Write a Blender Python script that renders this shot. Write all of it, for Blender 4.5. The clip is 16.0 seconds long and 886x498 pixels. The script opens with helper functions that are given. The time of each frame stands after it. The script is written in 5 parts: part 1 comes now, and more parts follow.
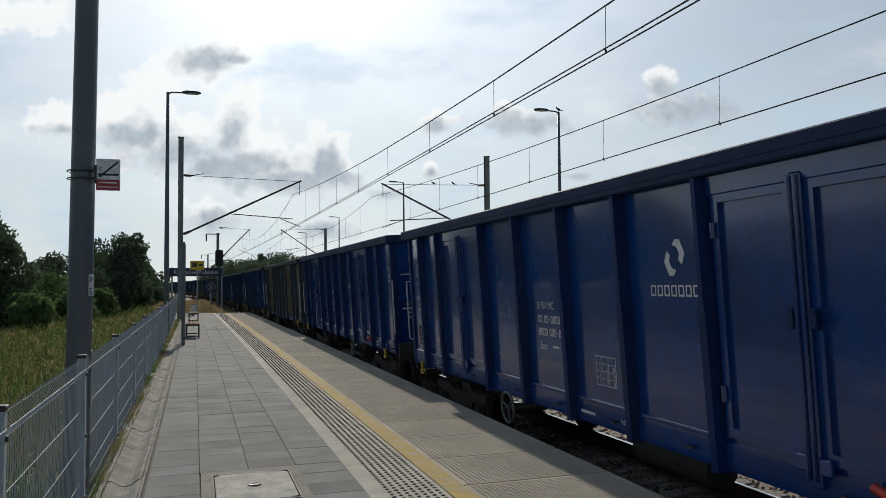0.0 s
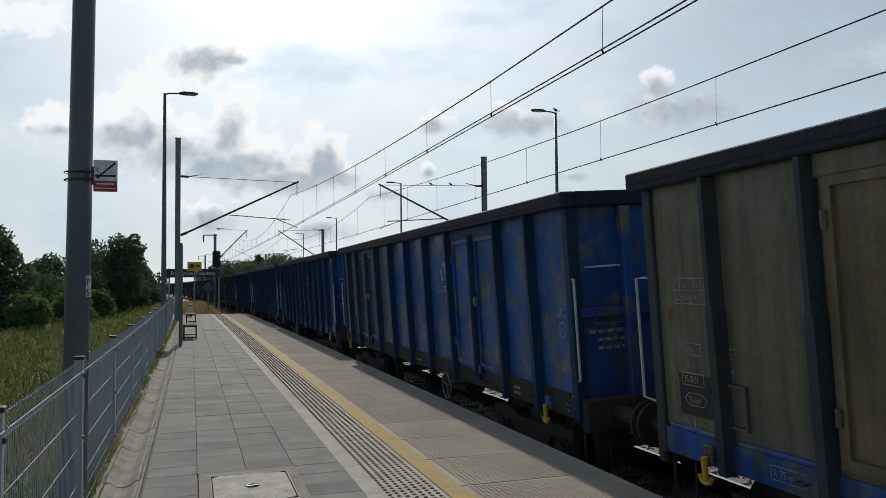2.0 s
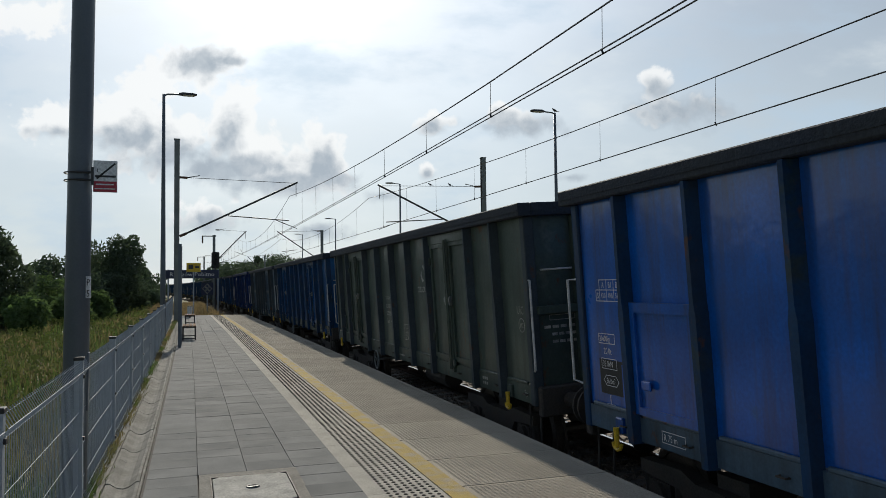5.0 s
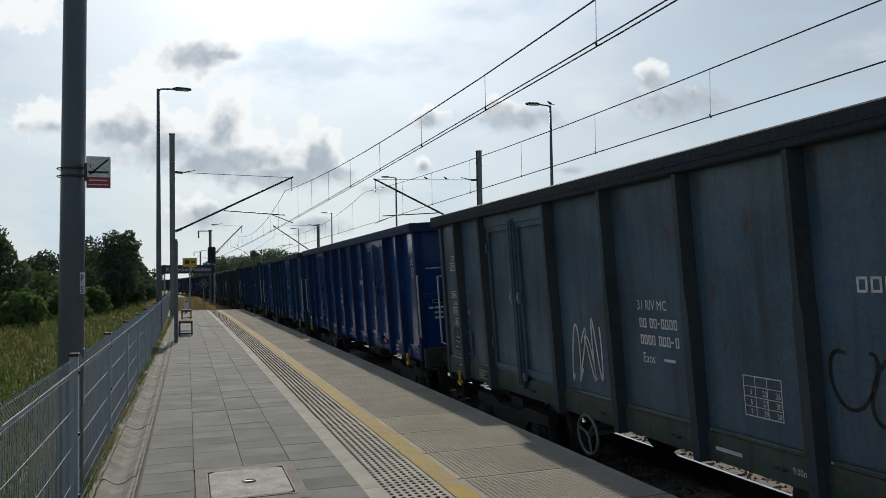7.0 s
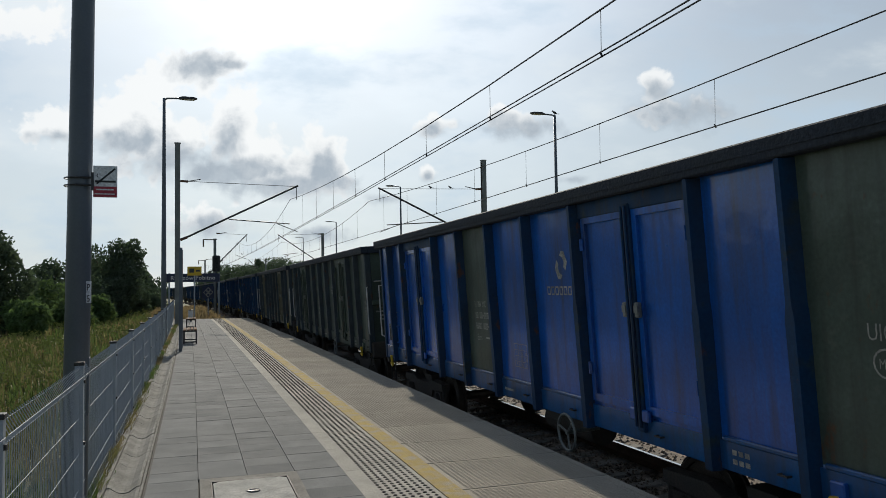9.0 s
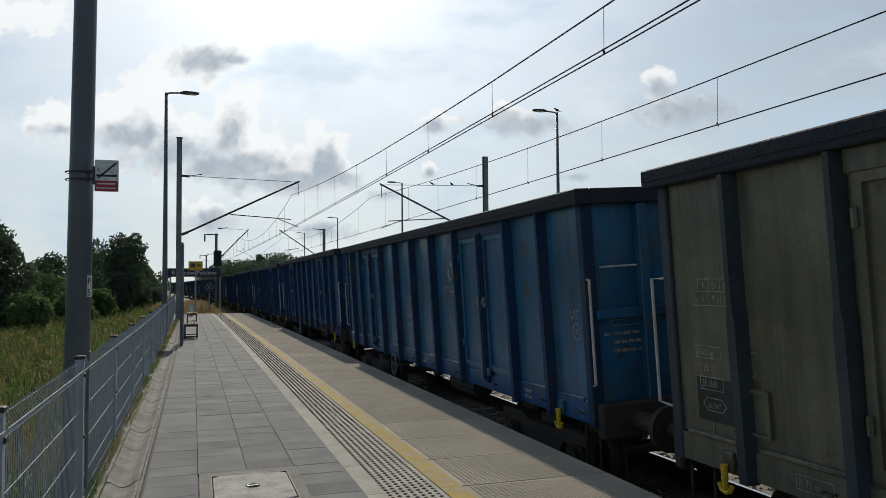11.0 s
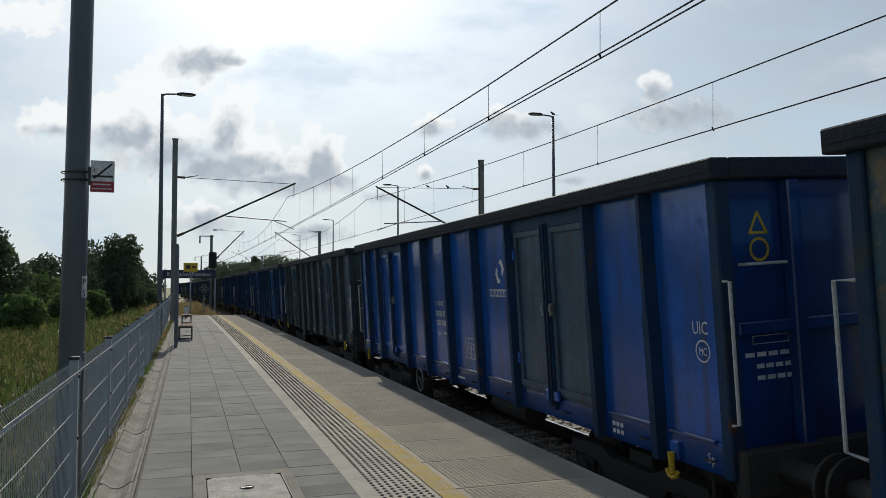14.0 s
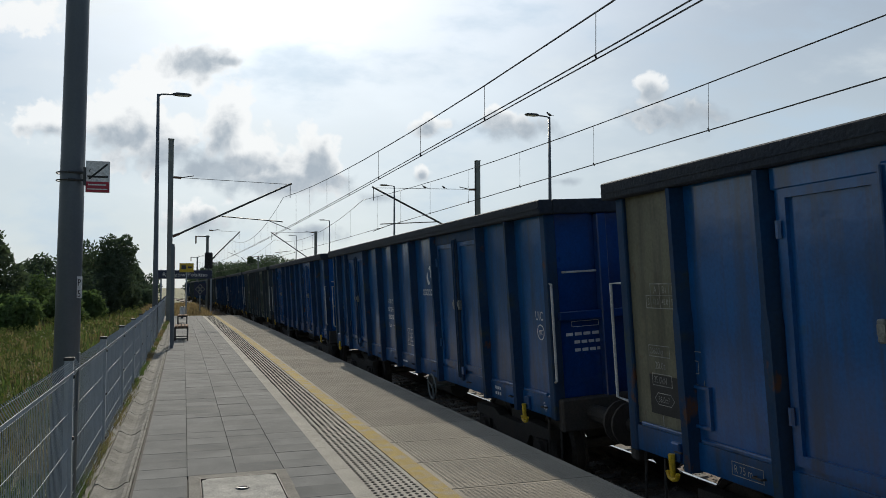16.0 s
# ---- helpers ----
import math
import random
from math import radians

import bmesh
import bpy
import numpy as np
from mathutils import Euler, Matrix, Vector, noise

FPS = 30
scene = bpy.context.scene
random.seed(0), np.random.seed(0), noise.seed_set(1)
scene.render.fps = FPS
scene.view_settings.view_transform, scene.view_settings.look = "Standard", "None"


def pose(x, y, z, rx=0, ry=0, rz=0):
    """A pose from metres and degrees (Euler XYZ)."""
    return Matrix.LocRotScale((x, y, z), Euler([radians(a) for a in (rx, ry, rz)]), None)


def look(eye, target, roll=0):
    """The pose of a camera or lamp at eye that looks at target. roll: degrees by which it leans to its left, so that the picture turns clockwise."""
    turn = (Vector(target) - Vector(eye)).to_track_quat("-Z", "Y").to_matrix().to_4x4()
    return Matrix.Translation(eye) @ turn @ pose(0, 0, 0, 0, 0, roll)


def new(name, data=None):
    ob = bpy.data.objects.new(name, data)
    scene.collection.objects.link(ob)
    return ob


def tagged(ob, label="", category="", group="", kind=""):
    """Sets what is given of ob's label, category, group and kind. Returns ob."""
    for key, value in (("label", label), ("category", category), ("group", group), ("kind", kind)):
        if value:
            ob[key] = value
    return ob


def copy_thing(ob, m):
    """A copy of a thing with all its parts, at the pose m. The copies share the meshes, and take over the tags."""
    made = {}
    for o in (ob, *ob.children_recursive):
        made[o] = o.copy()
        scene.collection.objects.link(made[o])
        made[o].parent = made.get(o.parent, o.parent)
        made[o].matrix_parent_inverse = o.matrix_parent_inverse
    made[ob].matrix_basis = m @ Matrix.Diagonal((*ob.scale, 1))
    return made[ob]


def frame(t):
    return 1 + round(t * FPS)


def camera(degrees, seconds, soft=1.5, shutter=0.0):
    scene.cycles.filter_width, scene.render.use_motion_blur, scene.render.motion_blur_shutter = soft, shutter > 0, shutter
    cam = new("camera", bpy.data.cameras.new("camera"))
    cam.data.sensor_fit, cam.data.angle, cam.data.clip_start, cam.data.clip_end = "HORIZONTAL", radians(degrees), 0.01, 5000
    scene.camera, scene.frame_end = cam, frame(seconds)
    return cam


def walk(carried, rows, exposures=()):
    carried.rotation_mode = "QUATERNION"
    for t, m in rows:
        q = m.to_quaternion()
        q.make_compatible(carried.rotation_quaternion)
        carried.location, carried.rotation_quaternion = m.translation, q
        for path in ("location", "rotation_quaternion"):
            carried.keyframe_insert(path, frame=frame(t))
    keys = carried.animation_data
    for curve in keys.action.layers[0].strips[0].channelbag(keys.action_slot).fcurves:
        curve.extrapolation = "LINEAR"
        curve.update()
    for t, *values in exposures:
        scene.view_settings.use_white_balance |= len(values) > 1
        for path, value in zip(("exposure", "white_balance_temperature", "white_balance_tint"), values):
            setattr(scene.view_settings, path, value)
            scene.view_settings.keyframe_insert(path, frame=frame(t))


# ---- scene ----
# camera: hand-held on the platform, swaying a little
cam = camera(60.29, 16.0, soft=0.85, shutter=0.0)
EYE = 1.65
PATH = [
    (0.0, pose(0.000, 0.000, 1.650, 92.572, 0.501, -17.934)),
    (0.5, pose(-0.002, 0.007, 1.647, 92.524, 0.681, -17.961)),
    (1.0, pose(0.002, 0.007, 1.645, 92.650, 0.705, -17.956)),
    (1.5, pose(0.002, 0.001, 1.649, 92.433, 0.565, -17.989)),
    (2.0, pose(-0.002, -0.007, 1.650, 92.620, 0.600, -18.121)),
    (2.5, pose(-0.004, 0.003, 1.652, 93.121, 0.648, -18.358)),
    (3.0, pose(-0.004, -0.004, 1.650, 92.854, 0.378, -18.431)),
    (3.5, pose(-0.008, 0.005, 1.651, 93.105, 0.290, -18.059)),
    (4.0, pose(-0.006, -0.018, 1.656, 92.806, 0.428, -18.216)),
    (4.5, pose(-0.013, 0.007, 1.646, 92.760, 0.575, -18.192)),
    (7.0, pose(0.005, -0.009, 1.649, 92.182, 1.032, -18.431)),
    (7.5, pose(0.006, 0.011, 1.649, 92.332, 1.122, -18.346)),
    (8.0, pose(0.006, 0.009, 1.654, 92.439, 1.191, -18.560)),
    (8.5, pose(0.002, -0.028, 1.654, 92.474, 0.919, -18.072)),
    (9.0, pose(-0.004, -0.008, 1.655, 92.860, 0.909, -18.119)),
    (11.5, pose(0.000, -0.007, 1.655, 92.588, 0.352, -18.137)),
    (12.0, pose(-0.000, 0.000, 1.648, 92.654, 0.216, -18.378)),
    (12.5, pose(-0.002, -0.005, 1.650, 92.721, 0.299, -18.095)),
    (13.0, pose(0.003, -0.013, 1.654, 92.255, 0.413, -18.145)),
    (13.5, pose(-0.008, -0.004, 1.650, 92.534, 0.228, -18.580)),
    (14.0, pose(-0.004, -0.016, 1.652, 92.822, 0.195, -18.396)),
    (14.5, pose(-0.009, -0.011, 1.654, 93.088, -0.009, -18.139)),
    (15.0, pose(-0.008, -0.022, 1.656, 93.150, -0.193, -18.447)),
    (15.5, pose(-0.007, -0.026, 1.655, 93.138, 0.289, -18.740)),
    (16.0, pose(0.000, -0.024, 1.653, 92.854, 0.179, -18.668)),
]
walk(cam, PATH)

# ---- daylight: hazy sun ahead, broken cloud ----
SUN_AZ, SUN_EL = radians(7), radians(28)          # azimuth clockwise from +Y
SUN_DIR = Vector((math.sin(SUN_AZ) * math.cos(SUN_EL), math.cos(SUN_AZ) * math.cos(SUN_EL), math.sin(SUN_EL)))
sun = new("sun", bpy.data.lights.new("sun", "SUN"))
sun.data.energy, sun.data.angle, sun.data.color = 3.3, radians(0.8), (1.0, 0.92, 0.78)
sun.matrix_world = look((0, 0, 40), Vector((0, 0, 40)) - SUN_DIR)


def build_world():
    world = bpy.data.worlds.new("World")
    scene.world = world
    world.use_nodes = True
    nt = world.node_tree
    N, L = nt.nodes, nt.links
    out, bg = N["World Output"], N["Background"]

    def val(s, v):
        if isinstance(v, (int, float)):
            s.default_value = v
        elif isinstance(v, (tuple, Vector)):
            s.default_value = tuple(v)
        else:
            L.new(v, s)

    def ma(op, a, b=0.0, c=0.0, clamp=False):
        n = N.new("ShaderNodeMath")
        n.operation, n.use_clamp = op, clamp
        for s, v in zip(n.inputs, (a, b, c)):
            val(s, v)
        return n.outputs[0]

    def vm(op, a, b=(0, 0, 0)):
        n = N.new("ShaderNodeVectorMath")
        n.operation = op
        val(n.inputs[0], a)
        val(n.inputs[1], b)
        return n.outputs["Value"] if op in ("DOT_PRODUCT", "LENGTH") else n.outputs[0]

    def step(v, a, b, lo=0.0, hi=1.0):
        n = N.new("ShaderNodeMapRange")
        n.interpolation_type = "SMOOTHSTEP"
        for s, x in zip(n.inputs, (v, a, b, lo, hi)):
            val(s, x)
        return n.outputs[0]

    def mix(f, a, b, kind="MIX"):
        n = N.new("ShaderNodeMix")
        n.data_type, n.blend_type = "RGBA", kind
        val(n.inputs[0], f)
        for s, v in ((n.inputs[6], a), (n.inputs[7], b)):
            val(s, (*v, 1) if isinstance(v, tuple) else v)
        return n.outputs[2]

    tc = N.new("ShaderNodeTexCoord").outputs["Generated"]
    d = vm("NORMALIZE", tc)
    sky = N.new("ShaderNodeTexSky")
    sky.sky_type, sky.sun_disc = "NISHITA", False
    sky.sun_elevation, sky.sun_rotation = SUN_EL, SUN_AZ
    sky.air_density, sky.dust_density, sky.ozone_density = 1.0, 0.7, 1.5
    base = mix(1.0, sky.outputs[0], (0.043, 0.046, 0.050), "MULTIPLY")

    # thin veil that glows round the sun
    c = ma("MAXIMUM", vm("DOT_PRODUCT", d, SUN_DIR), 0.0)
    halo = ma("ADD", ma("MULTIPLY", ma("POWER", c, 3.0), 0.36), ma("MULTIPLY", ma("POWER", c, 14.0), 0.68))
    veil_noise = N.new("ShaderNodeTexNoise")
    sep = N.new("ShaderNodeSeparateXYZ")
    L.new(d, sep.inputs[0])
    zz = ma("ADD", ma("MAXIMUM", sep.outputs[2], 0.0), 0.22)
    comb = N.new("ShaderNodeCombineXYZ")
    L.new(ma("DIVIDE", sep.outputs[0], zz), comb.inputs[0])
    L.new(ma("DIVIDE", sep.outputs[1], zz), comb.inputs[1])
    L.new(comb.outputs[0], veil_noise.inputs["Vector"])
    veil_noise.inputs["Scale"].default_value = 1.6
    veil_noise.inputs["Detail"].default_value = 7
    veil = step(veil_noise.outputs[0], 0.38, 0.66, 0.35, 1.0)
    col = mix(1.0, base, mix(1.0, (0.94, 0.985, 1.0), ma("MULTIPLY", halo, ma("ADD", ma("MULTIPLY", veil, 0.35), 0.65)), "MULTIPLY"), "ADD")
    # pale haze low over the horizon
    low = step(sep.outputs[2], 0.0, 0.62, 1.0, 0.0)
    front = step(sep.outputs[1], -0.25, 0.75)
    col = mix(ma("MULTIPLY", low, ma("MULTIPLY", front, 0.8)), col, (0.60, 0.69, 0.745))

    # cumulus: clumps in the plane facing down the line, ragged by noise
    fwd = Vector((math.sin(radians(18)) * math.cos(radians(2.6)), math.cos(radians(18)) * math.cos(radians(2.6)), math.sin(radians(2.6))))
    right = fwd.cross(Vector((0, 0, 1))).normalized()
    up = right.cross(fwd)
    f = ma("MAXIMUM", vm("DOT_PRODUCT", d, fwd), 0.05)
    u = ma("DIVIDE", vm("DOT_PRODUCT", d, right), f)
    v = ma("DIVIDE", vm("DOT_PRODUCT", d, up), f)
    uv = N.new("ShaderNodeCombineXYZ")
    L.new(u, uv.inputs[0])
    L.new(v, uv.inputs[1])
    # uneven thin cloud sheet over the whole view
    sheet = N.new("ShaderNodeTexNoise")
    smap = N.new("ShaderNodeMapping")
    smap.inputs["Rotation"].default_value = (0, 0, 0.35)
    smap.inputs["Scale"].default_value = (1.0, 2.3, 1.0)
    L.new(uv.outputs[0], smap.inputs[0])
    L.new(smap.outputs[0], sheet.inputs["Vector"])
    sheet.inputs["Scale"].default_value, sheet.inputs["Detail"].default_value, sheet.inputs["Roughness"].default_value = 3.1, 7, 0.55
    col = mix(step(sheet.outputs[0], 0.50, 0.70, 0.0, 0.55), col, (0.84, 0.89, 0.90))
    col = mix(step(sheet.outputs[0], 0.32, 0.49, 0.55, 0.0), col, (0.47, 0.62, 0.77))

    def fbm(scale, detail, rough):
        n = N.new("ShaderNodeTexNoise")
        L.new(uv.outputs[0], n.inputs["Vector"])
        n.inputs["Scale"].default_value, n.inputs["Detail"].default_value, n.inputs["Roughness"].default_value = scale, detail, rough
        n.inputs["Distortion"].default_value = 0.25
        return ma("SUBTRACT", n.outputs[0], 0.5)

    def puffs(scale):
        n = N.new("ShaderNodeTexVoronoi")
        n.feature = "SMOOTH_F1"
        L.new(uv.outputs[0], n.inputs["Vector"])
        n.inputs["Scale"].default_value, n.inputs["Smoothness"].default_value = scale, 0.35
        return ma("SUBTRACT", 0.45, n.outputs["Distance"])

    def clumped(clumps, swell):
        total = None
        for cu, cv, a, b, w in clumps:
            du = ma("DIVIDE", ma("SUBTRACT", u, cu), a * swell)
            dv = ma("DIVIDE", ma("SUBTRACT", v, cv), b * swell)
            g = ma("SUBTRACT", 0.5 + 0.5 * w, ma("SQRT", ma("ADD", ma("MULTIPLY", du, du), ma("MULTIPLY", dv, dv))))
            total = g if total is None else ma("SMOOTH_MAX", total, g, 0.2)
        return total

    # bright bodies, then their grey bases, a little lower
    bright = ((-0.31, 0.243, 0.055, 0.028, 0.8), (-0.375, 0.218, 0.045, 0.022, 0.7), (-0.41, 0.185, 0.055, 0.034, 0.9), (-0.50, 0.178, 0.05, 0.026, 0.7), (-0.375, 0.15, 0.05, 0.036, 1), (-0.325, 0.16, 0.022, 0.028, 0.9), (-0.275, 0.168, 0.03, 0.036, 1), (-0.24, 0.14, 0.035, 0.026, 0.9), (-0.155, 0.118, 0.03, 0.038, 1), (-0.20, 0.105, 0.05, 0.02, 0.9), (-0.55, 0.31, 0.05, 0.025, 0.8), (-0.313, 0.05, 0.034, 0.022, 0.6), (0.29, 0.222, 0.024, 0.024, 0.4), (0.305, 0.185, 0.065, 0.03, 0.3), (0.10, 0.17, 0.05, 0.02, 0.3), (-0.01, 0.165, 0.024, 0.014, 0.6), (-0.016, 0.104, 0.016, 0.014, 0.4))
    grey = ((-0.308, 0.247, 0.034, 0.019, 1), (-0.272, 0.250, 0.02, 0.007, 0.8), (-0.405, 0.150, 0.050, 0.024, 0.9), (-0.355, 0.128, 0.060, 0.022, 1), (-0.278, 0.148, 0.022, 0.030, 0.8), (-0.27, 0.110, 0.075, 0.016, 1), (-0.20, 0.092, 0.080, 0.015, 1), (-0.155, 0.106, 0.024, 0.032, 1), (-0.31, 0.040, 0.036, 0.020, 0.7), (-0.166, 0.027, 0.044, 0.015, 0.5), (-0.50, 0.160, 0.05, 0.012, 0.4), (0.315, 0.180, 0.060, 0.022, 0.9), (0.290, 0.205, 0.020, 0.018, 0.7), (0.105, 0.162, 0.055, 0.016, 0.8), (-0.008, 0.160, 0.022, 0.011, 0.7), (0.171, 0.093, 0.024, 0.008, 0.5), (-0.016, 0.099, 0.014, 0.010, 0.5), (-0.070, 0.072, 0.030, 0.010, 0.5))
    rough = ma("ADD", ma("MULTIPLY", fbm(17, 9, 0.62), 1.9), ma("ADD", ma("MULTIPLY", puffs(34), 0.55), ma("MULTIPLY", puffs(75), 0.30)))
    ahead = step(vm("DOT_PRODUCT", d, fwd), 0.3, 0.5)
    body = ma("ADD", clumped(bright, 1.6), rough)
    base_ = ma("ADD", clumped(grey, 1.65), ma("MULTIPLY", rough, 0.75))
    col = mix(ma("MULTIPLY", step(body, 0.05, 0.34), ma("MULTIPLY", ahead, 0.80)), col, (0.96, 0.97, 0.965))
    col = mix(ma("MULTIPLY", step(base_, 0.02, 0.74), ma("MULTIPLY", ahead, ma("ADD", 0.92, ma("MULTIPLY", fbm(40, 5, 0.6), 0.9)))), col, (0.41, 0.475, 0.54))
    L.new(col, bg.inputs[0])
    bg.inputs[1].default_value = 1.0


build_world()
scene.view_settings.exposure = 0.0

# ---- materials ----
def surf(name, a, b, scale=3.0, rough=0.8, fine=60.0, bump=0.15, bump_at=0.0, metal=0.0, grain=0.25, spec=0.5, rand=0.0, third=None, third_at=0.62, soft=0.06, stretch=(1, 1, 1)):
    """Two colours mottled at one scale, grained at a finer one, with relief; an optional third colour in patches."""
    m = bpy.data.materials.new(name)
    m.use_nodes = True
    N, L = m.node_tree.nodes, m.node_tree.links
    p = N["Principled BSDF"]
    tc = N.new("ShaderNodeTexCoord")
    mp = N.new("ShaderNodeMapping")
    mp.inputs["Scale"].default_value = stretch
    L.new(tc.outputs["Object"], mp.inputs[0])
    src = mp.outputs[0]
    oi = N.new("ShaderNodeObjectInfo")
    add = N.new("ShaderNodeVectorMath")
    add.operation = "MULTIPLY_ADD"
    L.new(oi.outputs["Random"], add.inputs[0])
    add.inputs[1].default_value = (37, 53, 71)
    L.new(src, add.inputs[2])

    def noise_at(sc, det=4, ro=0.55):
        n = N.new("ShaderNodeTexNoise")
        n.inputs["Scale"].default_value, n.inputs["Detail"].default_value, n.inputs["Roughness"].default_value = sc, det, ro
        L.new(add.outputs[0], n.inputs["Vector"])
        return n.outputs[0]

    def ramp(v, lo, hi):
        n = N.new("ShaderNodeMapRange")
        n.inputs[1].default_value, n.inputs[2].default_value = lo, hi
        L.new(v, n.inputs[0])
        return n.outputs[0]

    def mix(f, x, y, kind="MIX"):
        n = N.new("ShaderNodeMix")
        n.data_type, n.blend_type = "RGBA", kind
        for s, v in ((n.inputs[0], f), (n.inputs[6], x), (n.inputs[7], y)):
            if isinstance(v, (int, float)):
                s.default_value = v
            elif isinstance(v, tuple):
                s.default_value = (*v, 1)
            else:
                L.new(v, s)
        return n.outputs[2]

    big = noise_at(scale)
    small = noise_at(fine, 3)
    col = mix(ramp(big, 0.35, 0.65), a, b)
    if third:
        col = mix(ramp(noise_at(scale * 1.7, 6, 0.65), third_at, third_at + soft), col, third)
    g = N.new("ShaderNodeMapRange")
    L.new(small, g.inputs[0])
    g.inputs[1].default_value, g.inputs[2].default_value = 0.3, 0.7
    g.inputs[3].default_value, g.inputs[4].default_value = 1 - grain, 1 + grain
    col = mix(1.0, col, g.outputs[0], "MULTIPLY")
    if rand:
        r = N.new("ShaderNodeMapRange")
        L.new(oi.outputs["Random"], r.inputs[0])
        r.inputs[3].default_value, r.inputs[4].default_value = 1 - rand, 1 + rand
        col = mix(1.0, col, r.outputs[0], "MULTIPLY")
    L.new(col, p.inputs["Base Color"])
    rr = N.new("ShaderNodeMapRange")
    L.new(big, rr.inputs[0])
    rr.inputs[3].default_value, rr.inputs[4].default_value = max(0.05, rough - 0.12), min(1, rough + 0.12)
    L.new(rr.outputs[0], p.inputs["Roughness"])
    p.inputs["Metallic"].default_value = metal
    p.inputs["Specular IOR Level"].default_value = spec
    if bump:
        bn = N.new("ShaderNodeBump")
        bn.inputs["Strength"].default_value, bn.inputs["Distance"].default_value = bump, 0.02
        L.new(noise_at(bump_at, 3) if bump_at else small, bn.inputs["Height"])
        L.new(bn.outputs[0], p.inputs["Normal"])
    return m


def paint(name, base, worn, worn_at=0.62, rust=0.70, gloss=0.38, dent=0.7, coat=0.25):
    """Wagon paint: worn patches, dirt streaks, rust spots, dents."""
    m = surf(name, base, tuple(x * 0.66 for x in base), scale=1.3, rough=gloss, fine=34, grain=0.14, bump=dent, bump_at=2.4, third=worn, third_at=worn_at, soft=0.14, spec=0.5)
    N, L = m.node_tree.nodes, m.node_tree.links
    p = N["Principled BSDF"]
    src = p.inputs["Base Color"].links[0].from_socket
    tc = [n for n in N if n.type == "TEX_COORD"][0]
    oi = [n for n in N if n.type == "OBJECT_INFO"][0]

    def layer(src, scale, size, lo, hi, colour, amount, w):
        mp = N.new("ShaderNodeMapping")
        mp.inputs["Scale"].default_value = scale
        L.new(tc.outputs["Object"], mp.inputs[0])
        n = N.new("ShaderNodeTexNoise")
        n.noise_dimensions = "4D"
        n.inputs["Scale"].default_value, n.inputs["Detail"].default_value, n.inputs["Roughness"].default_value = size, 5, 0.6
        L.new(mp.outputs[0], n.inputs["Vector"])
        k = N.new("ShaderNodeMath")
        k.operation = "MULTIPLY"
        L.new(oi.outputs["Random"], k.inputs[0])
        k.inputs[1].default_value = w
        L.new(k.outputs[0], n.inputs["W"])
        r = N.new("ShaderNodeMapRange")
        L.new(n.outputs[0], r.inputs[0])
        r.inputs[1].default_value, r.inputs[2].default_value, r.inputs[4].default_value = lo, hi, amount
        x = N.new("ShaderNodeMix")
        x.data_type = "RGBA"
        L.new(r.outputs[0], x.inputs[0])
        L.new(src, x.inputs[6])
        x.inputs[7].default_value = (*colour, 1)
        return x.outputs[2]

    c = layer(src, (1, 5, 0.35), 1.6, 0.46, 0.74, (0.035, 0.038, 0.036), 0.3 if rust > 0.8 else 0.75, 19)
    c = layer(c, (1, 1, 1), 2.1, 0.50, 0.72, tuple(x * 0.45 + 0.02 for x in base), 0.0 if rust > 0.8 else 0.6, 31)
    c = layer(c, (1, 1, 0.6), 5.5, rust - 0.03, rust + 0.05, (0.10, 0.045, 0.02), 0.85, 43)
    L.new(c, p.inputs["Base Color"])
    p.inputs["Coat Weight"].default_value = coat
    p.inputs["Coat Roughness"].default_value = 0.09 if coat > 0.9 else 0.14
    p.inputs["Specular IOR Level"].default_value = 0.22
    L.new(p.inputs["Normal"].links[0].from_socket, p.inputs["Coat Normal"])
    return m


NAVY = paint("navy_paint", (0.002, 0.050, 0.225), (0.002, 0.045, 0.195), 0.7, 0.86, 0.30, 0.08, 1.0)
# the panels' navy, darkened to carry the shade on rib flanks; rougher, uncoated
NAVYSHADE = paint("shaded_navy_paint", (0.002, 0.028, 0.13), (0.004, 0.028, 0.11), 0.62, 0.80, 0.6, 0.15, 0.0)
BLUE = paint("blue_paint", (0.005, 0.103, 0.335), (0.016, 0.095, 0.20), 0.60, 0.76, 0.34, 0.4, 0.7)
DEEP = paint("deep_blue_paint", (0.004, 0.095, 0.29), (0.014, 0.085, 0.18), 0.60, 0.78, 0.36, 0.4, 0.6)
BRIGHT = paint("bright_blue_paint", (0.004, 0.112, 0.50), (0.010, 0.10, 0.29), 0.66, 0.76, 0.32, 0.4, 0.7)
DUSTY = paint("dusty_blue_paint", (0.03, 0.15, 0.30), (0.075, 0.125, 0.15), 0.56, 0.645, 0.4)
OLIVE = paint("olive_grey_paint", (0.16, 0.16, 0.112), (0.20, 0.178, 0.105), 0.58, 0.645, 0.6)
BUFF = paint("faded_buff_paint", (0.20, 0.165, 0.10), (0.15, 0.13, 0.09), 0.60, 0.645, 0.6)
TEAL = paint("grey_teal_paint", (0.074, 0.128, 0.185), (0.052, 0.112, 0.21), 0.58, 0.645, 0.52)
GREEN = paint("dark_green_paint", (0.072, 0.102, 0.084), (0.105, 0.118, 0.095), 0.60, 0.645, 0.52)
MOTTLE = paint("mottled_blue_paint", (0.022, 0.115, 0.40), (0.155, 0.17, 0.12), 0.50, 0.645, 0.5)
RUSTY = paint("rust_patched_blue_paint", (0.026, 0.13, 0.335), (0.21, 0.12, 0.045), 0.64, 0.645, 0.48)
BROWN = paint("rust_streaked_teal_paint", (0.045, 0.105, 0.14), (0.22, 0.145, 0.06), 0.47, 0.645, 0.6)
